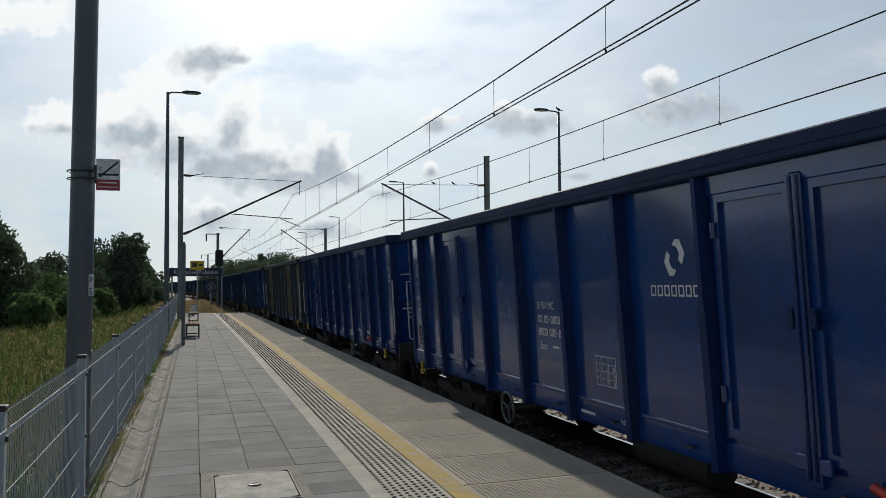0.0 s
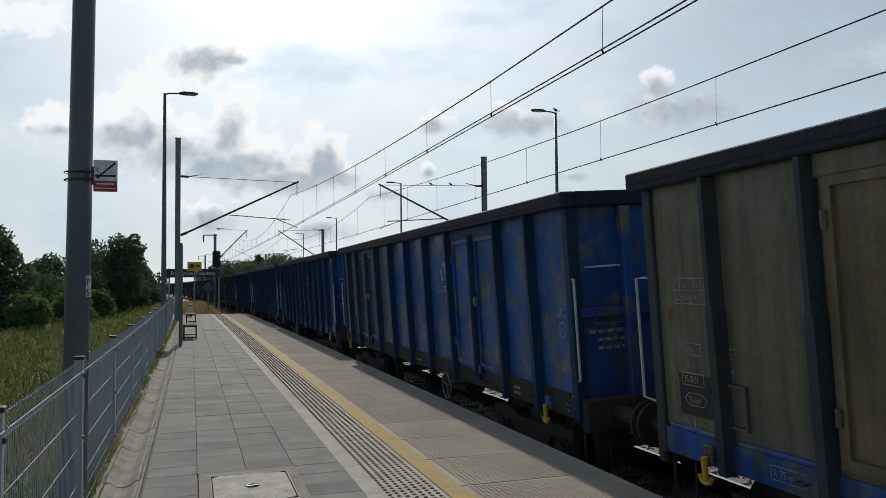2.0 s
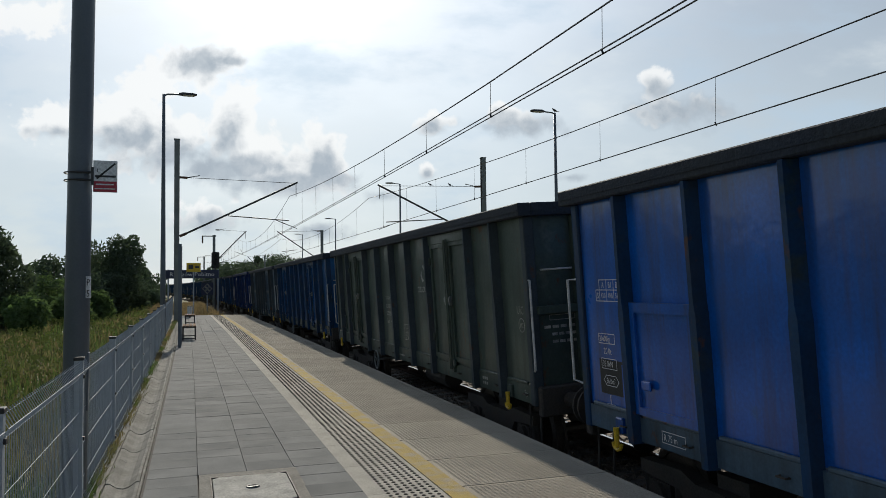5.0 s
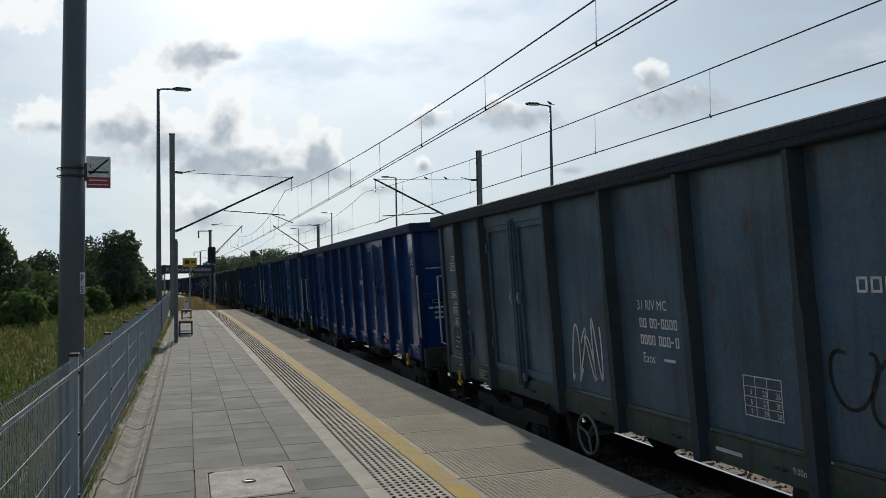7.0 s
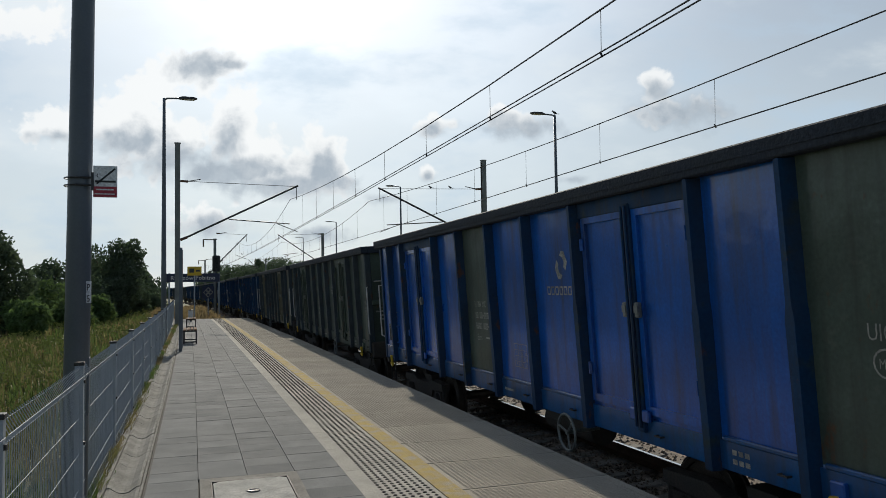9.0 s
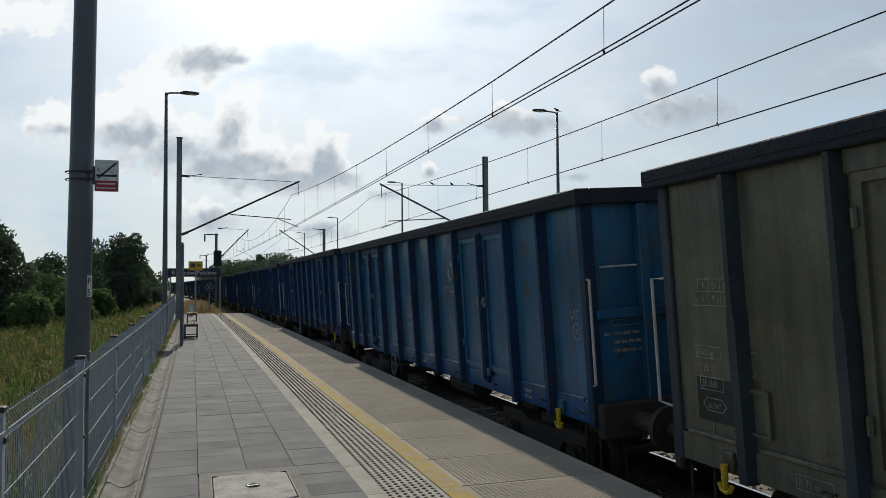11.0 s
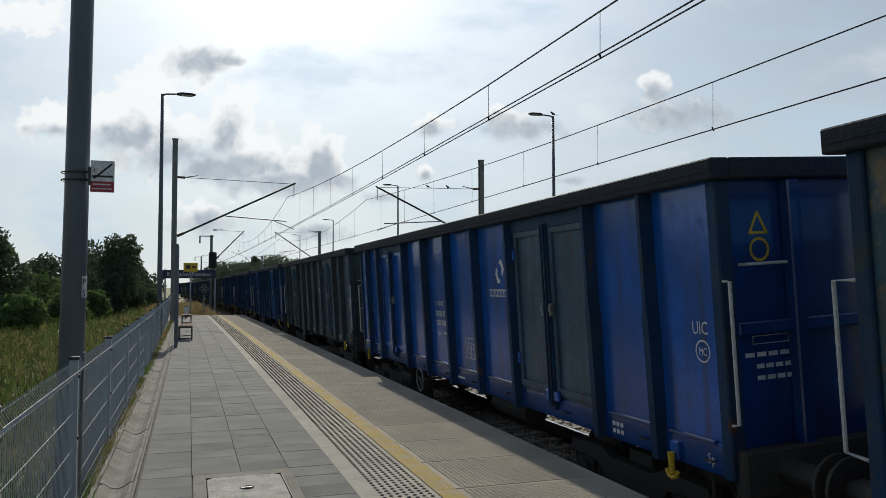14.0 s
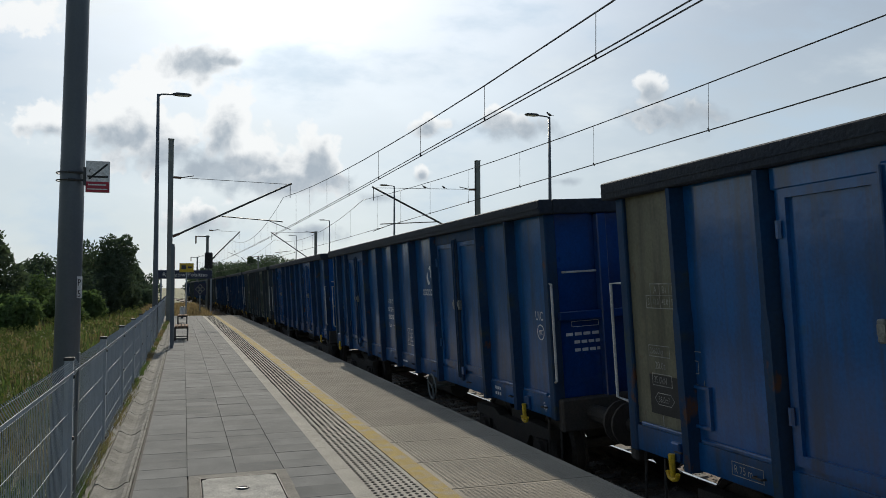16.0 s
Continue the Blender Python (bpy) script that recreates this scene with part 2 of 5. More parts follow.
# rib paints: grimy body tones, darkened further to paint in the flanks' shade
SHADEGRIME = paint("shaded_grimy_blue_paint", (0.006, 0.046, 0.125), (0.03, 0.05, 0.05), 0.55, 0.645, 0.6, 0.4, 0.0)
GREYSHADEGRIME = paint("shaded_grimy_grey_paint", (0.050, 0.070, 0.086), (0.06, 0.066, 0.07), 0.55, 0.645, 0.6, 0.4, 0.0)
SOLEBROWN = paint("brown_grimed_sole_paint", (0.050, 0.042, 0.040), (0.03, 0.04, 0.06), 0.55, 0.66, 0.7, 0.4, 0.0)
CAPNAVY = surf("navy_capping_paint", (0.008, 0.024, 0.085), (0.012, 0.028, 0.075), 1.5, 0.7, 30, 0.2, spec=0.3)
CAPPING = surf("capping_paint", (0.018, 0.026, 0.042), (0.03, 0.036, 0.044), 1.5, 0.75, 30, 0.5, spec=0.25)
UNDER = surf("underframe_grime", (0.042, 0.037, 0.032), (0.060, 0.048, 0.038), 4, 0.75, 50, 0.3)
WHEEL = surf("wheel_steel", (0.07, 0.055, 0.045), (0.10, 0.08, 0.06), 4, 0.55, 50, 0.2, metal=0.5)
WHITE = surf("white_lettering", (0.72, 0.73, 0.74), (0.55, 0.56, 0.58), 6, 0.6, 80, 0.0, grain=0.15)
FADED = surf("faded_lettering", (0.38, 0.38, 0.34), (0.16, 0.17, 0.17), 9, 0.7, 60, 0.0, grain=0.3)
OCHRE = surf("ochre_lettering", (0.40, 0.27, 0.09), (0.25, 0.15, 0.05), 7, 0.7, 60, 0.0, grain=0.3)
BLACKSPRAY = surf("black_spray_paint", (0.015, 0.015, 0.015), (0.03, 0.03, 0.03), 6, 0.7, 60, 0.0)
YELLOWSPRAY = surf("yellow_green_spray_paint", (0.10, 0.13, 0.03), (0.06, 0.09, 0.06), 6, 0.7, 60, 0.0)
RAILWHITE = surf("white_handrail", (0.55, 0.56, 0.56), (0.42, 0.42, 0.42), 6, 0.5, 60, 0.0)
HOOKYELLOW = surf("yellow_hook_paint", (0.75, 0.50, 0.02), (0.60, 0.38, 0.03), 8, 0.5, 60, 0.1)
REDMARK = surf("red_mark_paint", (0.65, 0.05, 0.02), (0.5, 0.05, 0.03), 8, 0.5, 60, 0.0)

SLAB = surf("platform_slab_concrete", (0.39, 0.352, 0.288), (0.335, 0.305, 0.25), 1.8, 0.92, 90, 0.25, grain=0.16, rand=0.06, spec=0.1)
TILE = surf("grey_paving_tile", (0.183, 0.190, 0.188), (0.152, 0.158, 0.157), 2.5, 0.9, 110, 0.25, grain=0.16, rand=0.09, spec=0.14)
KERB = surf("pale_concrete", (0.28, 0.27, 0.24), (0.21, 0.20, 0.18), 3, 0.95, 70, 0.4, grain=0.22, spec=0.1)
GUTTER = surf("gutter_concrete", (0.30, 0.292, 0.265), (0.215, 0.21, 0.19), 4, 0.95, 60, 0.5, grain=0.25, spec=0.1, third=(0.17, 0.165, 0.135), third_at=0.64, soft=0.12)
HATCH = surf("cast_hatch_cover", (0.50, 0.49, 0.45), (0.33, 0.325, 0.30), 5, 0.92, 70, 0.5, grain=0.3, spec=0.15)
DARKJOINT = surf("dark_joint", (0.05, 0.05, 0.045), (0.07, 0.065, 0.06), 6, 0.95, 60, 0.2)
STUD = surf("dark_tactile_stud", (0.028, 0.028, 0.028), (0.04, 0.04, 0.038), 6, 0.9, 60, 0.1, spec=0.1)
STRIP = surf("pale_guide_strip", (0.44, 0.42, 0.37), (0.36, 0.345, 0.305), 3, 0.95, 70, 0.3, grain=0.18, rand=0.06, spec=0.1)
YELLOW = surf("worn_yellow_paint", (0.44, 0.33, 0.10), (0.39, 0.30, 0.13), 3, 0.92, 90, 0.2, grain=0.2, spec=0.1, third=(0.36, 0.32, 0.245), third_at=0.47, soft=0.16)
BALLAST = surf("ballast_stone", (0.25, 0.195, 0.145), (0.15, 0.125, 0.10), 7, 0.9, 24, 0.9, grain=0.45)
SLEEPER = surf("sleeper_concrete", (0.20, 0.19, 0.17), (0.14, 0.12, 0.10), 4, 0.85, 60, 0.3)
RAILHEAD = surf("polished_rail_head", (0.62, 0.61, 0.60), (0.55, 0.54, 0.52), 6, 0.22, 60, 0.0, metal=1.0, grain=0.05)
RAILWEB = surf("rusty_rail", (0.12, 0.065, 0.04), (0.09, 0.055, 0.035), 6, 0.8, 60, 0.3)
FENCE = surf("grey_blue_powder_coat", (0.42, 0.46, 0.50), (0.36, 0.40, 0.44), 5, 0.45, 60, 0.0, grain=0.06)
CAP = surf("black_plastic_cap", (0.02, 0.02, 0.022), (0.03, 0.03, 0.03), 6, 0.5, 60, 0.0)
POLE = surf("painted_lamp_post", (0.125, 0.148, 0.172), (0.10, 0.12, 0.142), 1.5, 0.45, 60, 0.05, grain=0.06)
MAST = surf("galvanised_mast", (0.22, 0.235, 0.225), (0.17, 0.18, 0.175), 2, 0.5, 60, 0.1, metal=0.4)
DARKSTEEL = surf("dark_steel", (0.05, 0.052, 0.055), (0.075, 0.075, 0.075), 4, 0.5, 60, 0.05, metal=0.4)
COPPER = surf("weathered_copper_wire", (0.035, 0.035, 0.03), (0.05, 0.045, 0.04), 4, 0.5, 60, 0.0, metal=0.5)
INSUL = surf("brown_insulator", (0.10, 0.05, 0.03), (0.14, 0.07, 0.04), 6, 0.3, 60, 0.0)
BOARD = surf("dark_blue_sign", (0.012, 0.02, 0.06), (0.015, 0.025, 0.07), 4, 0.4, 60, 0.0)
SIGNWHITE = surf("sign_white", (0.75, 0.75, 0.75), (0.68, 0.68, 0.68), 4, 0.4, 60, 0.0)
SIGNRED = surf("sign_red", (0.45, 0.03, 0.05), (0.38, 0.03, 0.05), 4, 0.4, 60, 0.0)
SIGNYELLOW = surf("sign_yellow", (0.72, 0.48, 0.02), (0.65, 0.42, 0.02), 4, 0.4, 60, 0.0)
WOOD = surf("bench_timber", (0.16, 0.09, 0.05), (0.11, 0.065, 0.04), 6, 0.85, 50, 0.2, spec=0.1, stretch=(1, .1, 1))
FIELD = surf("rough_grass_ground", (0.09, 0.115, 0.035), (0.16, 0.14, 0.055), 0.35, 0.95, 9, 0.8, grain=0.45, third=(0.05, 0.075, 0.02), third_at=0.55)
BLADE = surf("tall_meadow_grass", (0.115, 0.13, 0.05), (0.23, 0.175, 0.09), 0.32, 0.7, 5, 0.0, grain=0.3, third=(0.085, 0.13, 0.036), third_at=0.48)
STRAW = surf("dry_straw_grass", (0.30, 0.225, 0.12), (0.22, 0.18, 0.09), 0.6, 0.8, 6, 0.0, grain=0.3)
FLOWER = surf("yellow_flower_heads", (0.34, 0.38, 0.12), (0.26, 0.30, 0.10), 1, 0.8, 9, 0.0)
BARK = surf("bark", (0.07, 0.055, 0.04), (0.10, 0.08, 0.06), 5, 0.9, 30, 0.5)
LEAF = surf("dark_green_leaves", (0.058, 0.092, 0.052), (0.085, 0.122, 0.062), 0.5, 0.6, 6, 0.0, grain=0.35, rand=0.2)
LEAF_LIGHT = surf("light_green_leaves", (0.085, 0.145, 0.045), (0.11, 0.17, 0.055), 0.5, 0.6, 6, 0.0, grain=0.35, rand=0.15)
FEATHER = surf("dark_feathers", (0.02, 0.02, 0.022), (0.04, 0.04, 0.04), 20, 0.7, 80, 0.0)


def leafy(m, share):
    """Thin leaves and blades let light through."""
    N, L = m.node_tree.nodes, m.node_tree.links
    p, out = N["Principled BSDF"], N["Material Output"]
    tr, mx = N.new("ShaderNodeBsdfTranslucent"), N.new("ShaderNodeMixShader")
    L.new(p.inputs["Base Color"].links[0].from_socket, tr.inputs[0])
    mx.inputs[0].default_value = share
    L.new(p.outputs[0], mx.inputs[1])
    L.new(tr.outputs[0], mx.inputs[2])
    L.new(mx.outputs[0], out.inputs[0])


for m_, k_ in ((BLADE, 0.5), (STRAW, 0.4), (FLOWER, 0.5), (LEAF, 0.5), (LEAF_LIGHT, 0.5)):
    leafy(m_, k_)

# ---- building helpers ----
def done(name, bm, material, smooth=False):
    me = bpy.data.meshes.new(name)
    bmesh.ops.recalc_face_normals(bm, faces=bm.faces)
    bm.to_mesh(me)
    bm.free()
    me.materials.append(material)
    if smooth:
        me.polygons.foreach_set("use_smooth", [True] * len(me.polygons))
    return me


def part(name, bm, material, parent, label="", smooth=False):
    ob = new(name, done(name, bm, material, smooth))
    ob.parent = parent
    return tagged(ob, label)


def thing(name, label, category, group="", at=None):
    ob = new(name)
    if at is not None:
        ob.matrix_basis = at
    return tagged(ob, label, category, group)


def setting(name, bm, material, label="", category=""):
    return tagged(new(name, done(name, bm, material)), label, category, kind="structure")


def slab(bm, x0, x1, y0, y1, z0, z1, bevel=0.0):
    vs = [bm.verts.new((x, y, z)) for x in (x0, x1) for y in (y0, y1) for z in (z0, z1)]
    fs = [bm.faces.new([vs[i] for i in q]) for q in ((0, 1, 3, 2), (4, 6, 7, 5), (0, 4, 5, 1), (2, 3, 7, 6), (0, 2, 6, 4), (1, 5, 7, 3))]
    if bevel:
        es = list({e for f in fs for e in f.edges})
        bmesh.ops.bevel(bm, geom=es, offset=bevel, segments=1, affect="EDGES")
    return bm


def block(x0, x1, y0, y1, z0, z1, bevel=0.0):
    return slab(bmesh.new(), x0, x1, y0, y1, z0, z1, bevel)


def tube(bm, pts, r, seg=8, r_end=None, caps=True):
    """A round bar along points; r may taper to r_end."""
    pts = [Vector(p) for p in pts]
    rings = []
    side = None
    for i, p in enumerate(pts):
        a = pts[max(0, i - 1)]
        b = pts[min(len(pts) - 1, i + 1)]
        d = (b - a).normalized()
        if side is None:
            side = d.cross(Vector((0, 0, 1)) if abs(d.z) < 0.9 else Vector((1, 0, 0))).normalized()
        else:
            side = (side - d * side.dot(d)).normalized()
        w = d.cross(side)
        k = r if r_end is None else r + (r_end - r) * i / (len(pts) - 1)
        rings.append([bm.verts.new(p + (side * math.cos(t) + w * math.sin(t)) * k) for t in (2 * math.pi * j / seg for j in range(seg))])
    for a, b in zip(rings, rings[1:]):
        for j in range(seg):
            bm.faces.new((a[j], a[(j + 1) % seg], b[(j + 1) % seg], b[j]))
    if caps:
        bm.faces.new(rings[0][::-1])
        bm.faces.new(rings[-1])
    return bm


def loft(bm, rings, closed=True, caps=True):
    rs = [[bm.verts.new(p) for p in ring] for ring in rings]
    n = len(rs[0])
    for a, b in zip(rs, rs[1:]):
        for j in range(n if closed else n - 1):
            bm.faces.new((a[j], a[(j + 1) % n], b[(j + 1) % n], b[j]))
    if caps and closed:
        bm.faces.new(rs[0][::-1])
        bm.faces.new(rs[-1])
    return bm


def ring(bm, centre, axis, radius, r, seg=20, tubes=6):
    """A torus round an axis ('x' or 'y')."""
    c = Vector(centre)
    pts = []
    for i in range(seg):
        t = 2 * math.pi * i / seg
        q = (0, math.cos(t), math.sin(t)) if axis == "x" else (math.cos(t), 0, math.sin(t))
        n = Vector((1, 0, 0)) if axis == "x" else Vector((0, 1, 0))
        q = Vector(q)
        pts.append([bm.verts.new(c + q * radius + (q * math.cos(s) + n * math.sin(s)) * r) for s in (2 * math.pi * j / tubes for j in range(tubes))])
    for i in range(seg):
        a, b = pts[i], pts[(i + 1) % seg]
        for j in range(tubes):
            bm.faces.new((a[j], a[(j + 1) % tubes], b[(j + 1) % tubes], b[j]))
    return bm


def text(bm, body, size, m, align="LEFT", squeeze=1.0):
    """Flat lettering added to bm at the matrix m (x along the line, y up)."""
    cu = bpy.data.curves.new("lettering", "FONT")
    cu.body, cu.size, cu.align_x = body, size, align
    cu.resolution_u = 2
    ob = new("lettering", cu)
    me = bpy.data.meshes.new_from_object(ob.evaluated_get(bpy.context.evaluated_depsgraph_get()))
    me.transform(m @ Matrix.Diagonal((squeeze, 1, 1, 1)))
    bm.from_mesh(me)
    bpy.data.objects.remove(ob)
    bpy.data.curves.remove(cu)
    bpy.data.meshes.remove(me)
    return bm


def stroke(bm, pts, w, to3):
    """A flat painted line through 2D points; to3 maps (a, b) to space."""
    for (a0, b0), (a1, b1) in zip(pts, pts[1:]):
        d = Vector((a1 - a0, b1 - b0))
        if d.length < 1e-6:
            continue
        d.normalize()
        n = Vector((-d.y, d.x)) * w / 2
        e = d * w * 0.4
        q = [(a0 - e.x + n.x, b0 - e.y + n.y), (a0 - e.x - n.x, b0 - e.y - n.y), (a1 + e.x - n.x, b1 + e.y - n.y), (a1 + e.x + n.x, b1 + e.y + n.y)]
        bm.faces.new([bm.verts.new(to3(*p)) for p in q])
    return bm


def frame_rect(bm, a0, a1, b0, b1, w, to3):
    return stroke(bm, [(a0, b0), (a1, b0), (a1, b1), (a0, b1), (a0, b0)], w, to3)


def bar(bm, a0, a1, b0, b1, to3):
    bm.faces.new([bm.verts.new(to3(*p)) for p in ((a0, b0), (a1, b0), (a1, b1), (a0, b1))])
    return bm

# ---- ground, tracks, platform ----
TRACK_X, TRACK_Z, CANT = 5.256, -0.738, -3.3        # near track: centre, rail level, lean in degrees
FAR_X = 9.55                                        # second track
STATIONS = [-330 + 17 * i for i in range(51)]
END_Y = 48.0                                        # end of the platform


def bend(y):
    """The line curves gently to the left: sideways shift at y."""
    return -(y - 7.0) ** 2 / 5200.0


def heading(y):
    return math.degrees((y - 7.0) / 2600.0)


def at(x, y, z, rx=0, ry=0):
    """A pose beside the line, following its curve."""
    return pose(x + bend(y), y, z, rx, ry, heading(y))


def ground_z(x, y):
    x -= bend(max(-60, min(y, 400)))
    if x < -0.85:
        lump = noise.noise(Vector((x * 0.12, y * 0.12, 3))) * 0.35 if x < -3 else 0.0
        return -0.12 + lump - 0.10 * min(1.0, max(0.0, (-x - 1) / 3)) + max(0.0, min(1.0, (-x - 14) / 40)) * 0.5
    if y > END_Y + 1 and x < 2.2:
        return -0.45 + 0.2 * noise.noise(Vector((x * 0.3, y * 0.1, 7)))
    if x < 13.0:
        return -1.42
    return -0.9 + 0.3 * noise.noise(Vector((x * 0.05, y * 0.05, 1)))


def build_ground():
    xs = [-2500, -900, -400, -200, -120, -80, -60] + [-50 + i * 2 for i in range(24)] + [-2, -1.4, -0.86, -0.84, 0.5, 1.6, 2.4, 3.2, 11.5, 12.9, 13.4, 16, 22, 30, 45, 70, 120, 250, 600, 2500]
    ys = [-2500, -900, -400, -200, -100, -60, -40] + [-30 + 2.5 * i for i in range(31)] + [END_Y - .1, END_Y + 1.1, 56, 60] + [65 + 6 * i for i in range(20)] + [200, 240, 300, 400, 600, 1000, 2000, 4500]
    bm = bmesh.new()
    grid = [[bm.verts.new((x, y, ground_z(x, y))) for y in ys] for x in xs]
    for a, b in zip(grid, grid[1:]):
        for j in range(len(ys) - 1):
            bm.faces.new((a[j], b[j], b[j + 1], a[j + 1]))
    ob = setting("ground", bm, FIELD, "rough unmown meadow with dry patches", "ground")
    ob.data.polygons.foreach_set("use_smooth", [True] * len(ob.data.polygons))


def build_track(x, tag):
    m = pose(x, 0, TRACK_Z, 0, CANT, 0)
    bed = bmesh.new()
    loft(bed, [[(a + bend(y), y, b) for a, b in ((-2.4, -0.75), (-1.75, -0.19), (1.75, -0.19), (2.4, -0.75))] for y in STATIONS], closed=True)
    tr = tagged(new("track_" + tag), kind="structure", label="ballasted railway track with concrete sleepers", category="track")
    tr.matrix_basis = m
    part("ballast_bed", bed, BALLAST, tr)
    rng = random.Random(5 if tag == "near" else 6)
    vs, fs = [], []
    for i in range(9000 if tag == "near" else 3000):
        a, y, s = rng.uniform(-1.7, 1.75), rng.uniform(2.0, 26.0), rng.uniform(0.018, 0.038)
        k = len(vs)
        for q in ((1, 0, 0), (-1, 0, 0), (0, 1, 0), (0, -1, 0), (0, 0, 1), (0, 0, -1)):
            vs.append((a + bend(y) + q[0] * s * rng.uniform(.7, 1.4), y + q[1] * s * rng.uniform(.7, 1.4), -0.19 + q[2] * s * rng.uniform(.6, 1.1) + (0.012 if abs(a) < .6 else 0)))
        for t in ((0, 2, 4), (2, 1, 4), (1, 3, 4), (3, 0, 4), (2, 0, 5), (1, 2, 5), (3, 1, 5), (0, 3, 5)):
            fs.append([k + j for j in t])
    me = bpy.data.meshes.new("ballast_stones")
    me.from_pydata(vs, [], fs)
    me.materials.append(BALLAST)
    ob = new("ballast_stones", me)
    ob.parent = tr
    tagged(ob, kind="stuff")
    sleeper = done("sleeper", block(-1.3, 1.3, -0.13, 0.13, -0.36, -0.17, 0.02), SLEEPER)
    for i in range(150):
        o = new("sleeper", sleeper)
        o.parent, o.matrix_basis = tr, at(0, -4 + 0.6 * i, 0)
    for sx in (-0.7535, 0.7535):
        bm = bmesh.new()
        prof = [(-.075, -.17), (.075, -.17), (.075, -.16), (.012, -.13), (.012, -.045), (.034, -.03), (.034, -.003), (-.034, -.003), (-.034, -.03), (-.012, -.045), (-.012, -.13), (-.075, -.16)]
        loft(bm, [[(sx + a + bend(y), y, b) for a, b in prof] for y in STATIONS])
        rail = part("rail", bm, RAILWEB, tr)
        bm = bmesh.new()
        loft(bm, [[(sx + a + bend(y), y, b) for a, b in ((-.022, -.0025), (.022, -.0025), (.022, 0.0), (-.022, 0.0))] for y in STATIONS])
        part("rail_head", bm, RAILHEAD, rail, "polished running surface")


def build_platform():
    bm = bmesh.new()
    ys = [-40 + (END_Y + 40) * i / 24 for i in range(25)]
    loft(bm, [[(a + bend(y), y, b) for a, b in ((-0.86, -1.35), (3.36, -1.35), (3.36, -0.09), (-0.86, -0.09))] for y in ys])
    base = setting("platform", bm, KERB, "concrete station platform with paving and edge slabs", "platform")
    # face under the overhanging edge slabs is part of the base; joints show dark between the pieces
    bm = bmesh.new()
    loft(bm, [[(a + bend(y), y, b) for a, b in ((-0.40, -0.089), (3.38, -0.089), (3.38, -0.022), (-0.40, -0.022))] for y in [-39.9 + (END_Y + 39.8) * i / 24 for i in range(25)]])
    part("bedding", bm, DARKJOINT, base)

    # edge slabs with a waffle tread, one metre long
    g = 0.006
    me_edge = edge_mesh()
    strip = done("guide_strip_base", block(1.292 + .001, 1.90, g, 1 - g, -0.06, 0.0, 0.005), STRIP)
    line = done("yellow_line", block(1.905, 2.085, 0.0, 1.0, -0.05, 0.0035), YELLOW)
    for i in range(-36, 57):
        y = 5.96 + (i - 6) * 0.985
        if y + 1 > END_Y:
            continue
        for nm, me in (("edge_slab", me_edge), ("guide_strip_base", strip), ("yellow_line", line)):
            o = new(nm, me)
            o.parent, o.matrix_basis = base, at(0, y, 0)
    # studs of the guide strip
    rng = random.Random(3)
    vs, fs = [], []
    for j in range(7):
        x = 1.47 + 0.062 * j
        y = 3.0 + (0.03 if j % 2 else 0)
        while y < END_Y - .1:
            k = len(vs)
            n = 6
            for rr, z in ((0.0185, 0.0005), (0.0150, 0.0055)):
                for q in range(n):
                    t = 2 * math.pi * q / n
                    vs.append((x + bend(y) + rr * math.cos(t), y + rr * 1.1 * math.sin(t), z))
            for q in range(n):
                fs.append((k + q, k + (q + 1) % n, k + n + (q + 1) % n, k + n + q))
            fs.append(tuple(k + n + q for q in range(n)))
            y += 0.078
    me = bpy.data.meshes.new("tactile_studs")
    me.from_pydata(vs, [], fs)
    me.materials.append(STUD)
    o = new("tactile_studs", me)
    o.parent = base
    tagged(o, kind="stuff")

    # grey paving tiles in four columns
    cols = (-0.38, 0.04, 0.46, 0.88)
    tile = done("paving_tile", block(0.0022, 0.4178, 0.0022, 0.3478, -0.05, 0.0, 0.0012), TILE)
    far = bmesh.new()
    for c, x in enumerate(cols):
        for i in range(-30, 150):
            y = 7.13 + 0.35 * i + (0.0, 0.0, 0.0, 0.02)[c]
            if c in (1, 2) and -4 < i < 0:
                continue
            if y + .35 > END_Y or y < -3:
                continue
            dz = rng.uniform(-0.0025, 0.001)
            if 3.4 < y < 29.0:
                o = new("paving_tile", tile)
                o.parent, o.matrix_basis = base, at(x, y, dz, rng.uniform(-.08, .08), rng.uniform(-.08, .08))
            else:
                slab(far, x + bend(y) + .004, x + bend(y) + .416, y + .004, y + .346, -0.05, dz)
    o = part("distant_paving", far, TILE, base)
    tagged(o, kind="stuff")

    # drainage gutter: dished blocks and a kerb line
    prof = [(-0.70, 0.0), (-0.672, 0.0), (-0.655, -0.012), (-0.61, -0.042), (-0.565, -0.052), (-0.52, -0.042), (-0.475, -0.012), (-0.458, 0.0), (-0.432, 0.0), (-0.432, -0.1), (-0.70, -0.1)]
    bm = bmesh.new()
    loft(bm, [[(a, y, b) for a, b in prof] for y in (0.004, 0.496)])
    gut = done("gutter_block", bm, GUTTER)
    kb = done("gutter_kerb", block(-0.427, -0.403, 0.003, 0.997, -0.08, 0.006, 0.004), KERB)
    for i in range(0, 94):
        o = new("gutter_block", gut)
        o.parent, o.matrix_basis = base, at(rng.uniform(-.003, .003), 0.6 + 0.5 * i, rng.uniform(-.004, .002), 0, rng.uniform(-.6, .6))
    for i in range(0, 47):
        o = new("gutter_kerb", kb)
        o.parent, o.matrix_basis = base, at(0, 0.6 + i, 0)
    bm = bmesh.new()
    loft(bm, [[(a + bend(y), y, b) for a, b in ((-0.768, -0.2), (-0.703, -0.2), (-0.703, 0.012), (-0.768, 0.012))] for y in ys[10:]])
    part("back_kerb", bm, KERB, base)


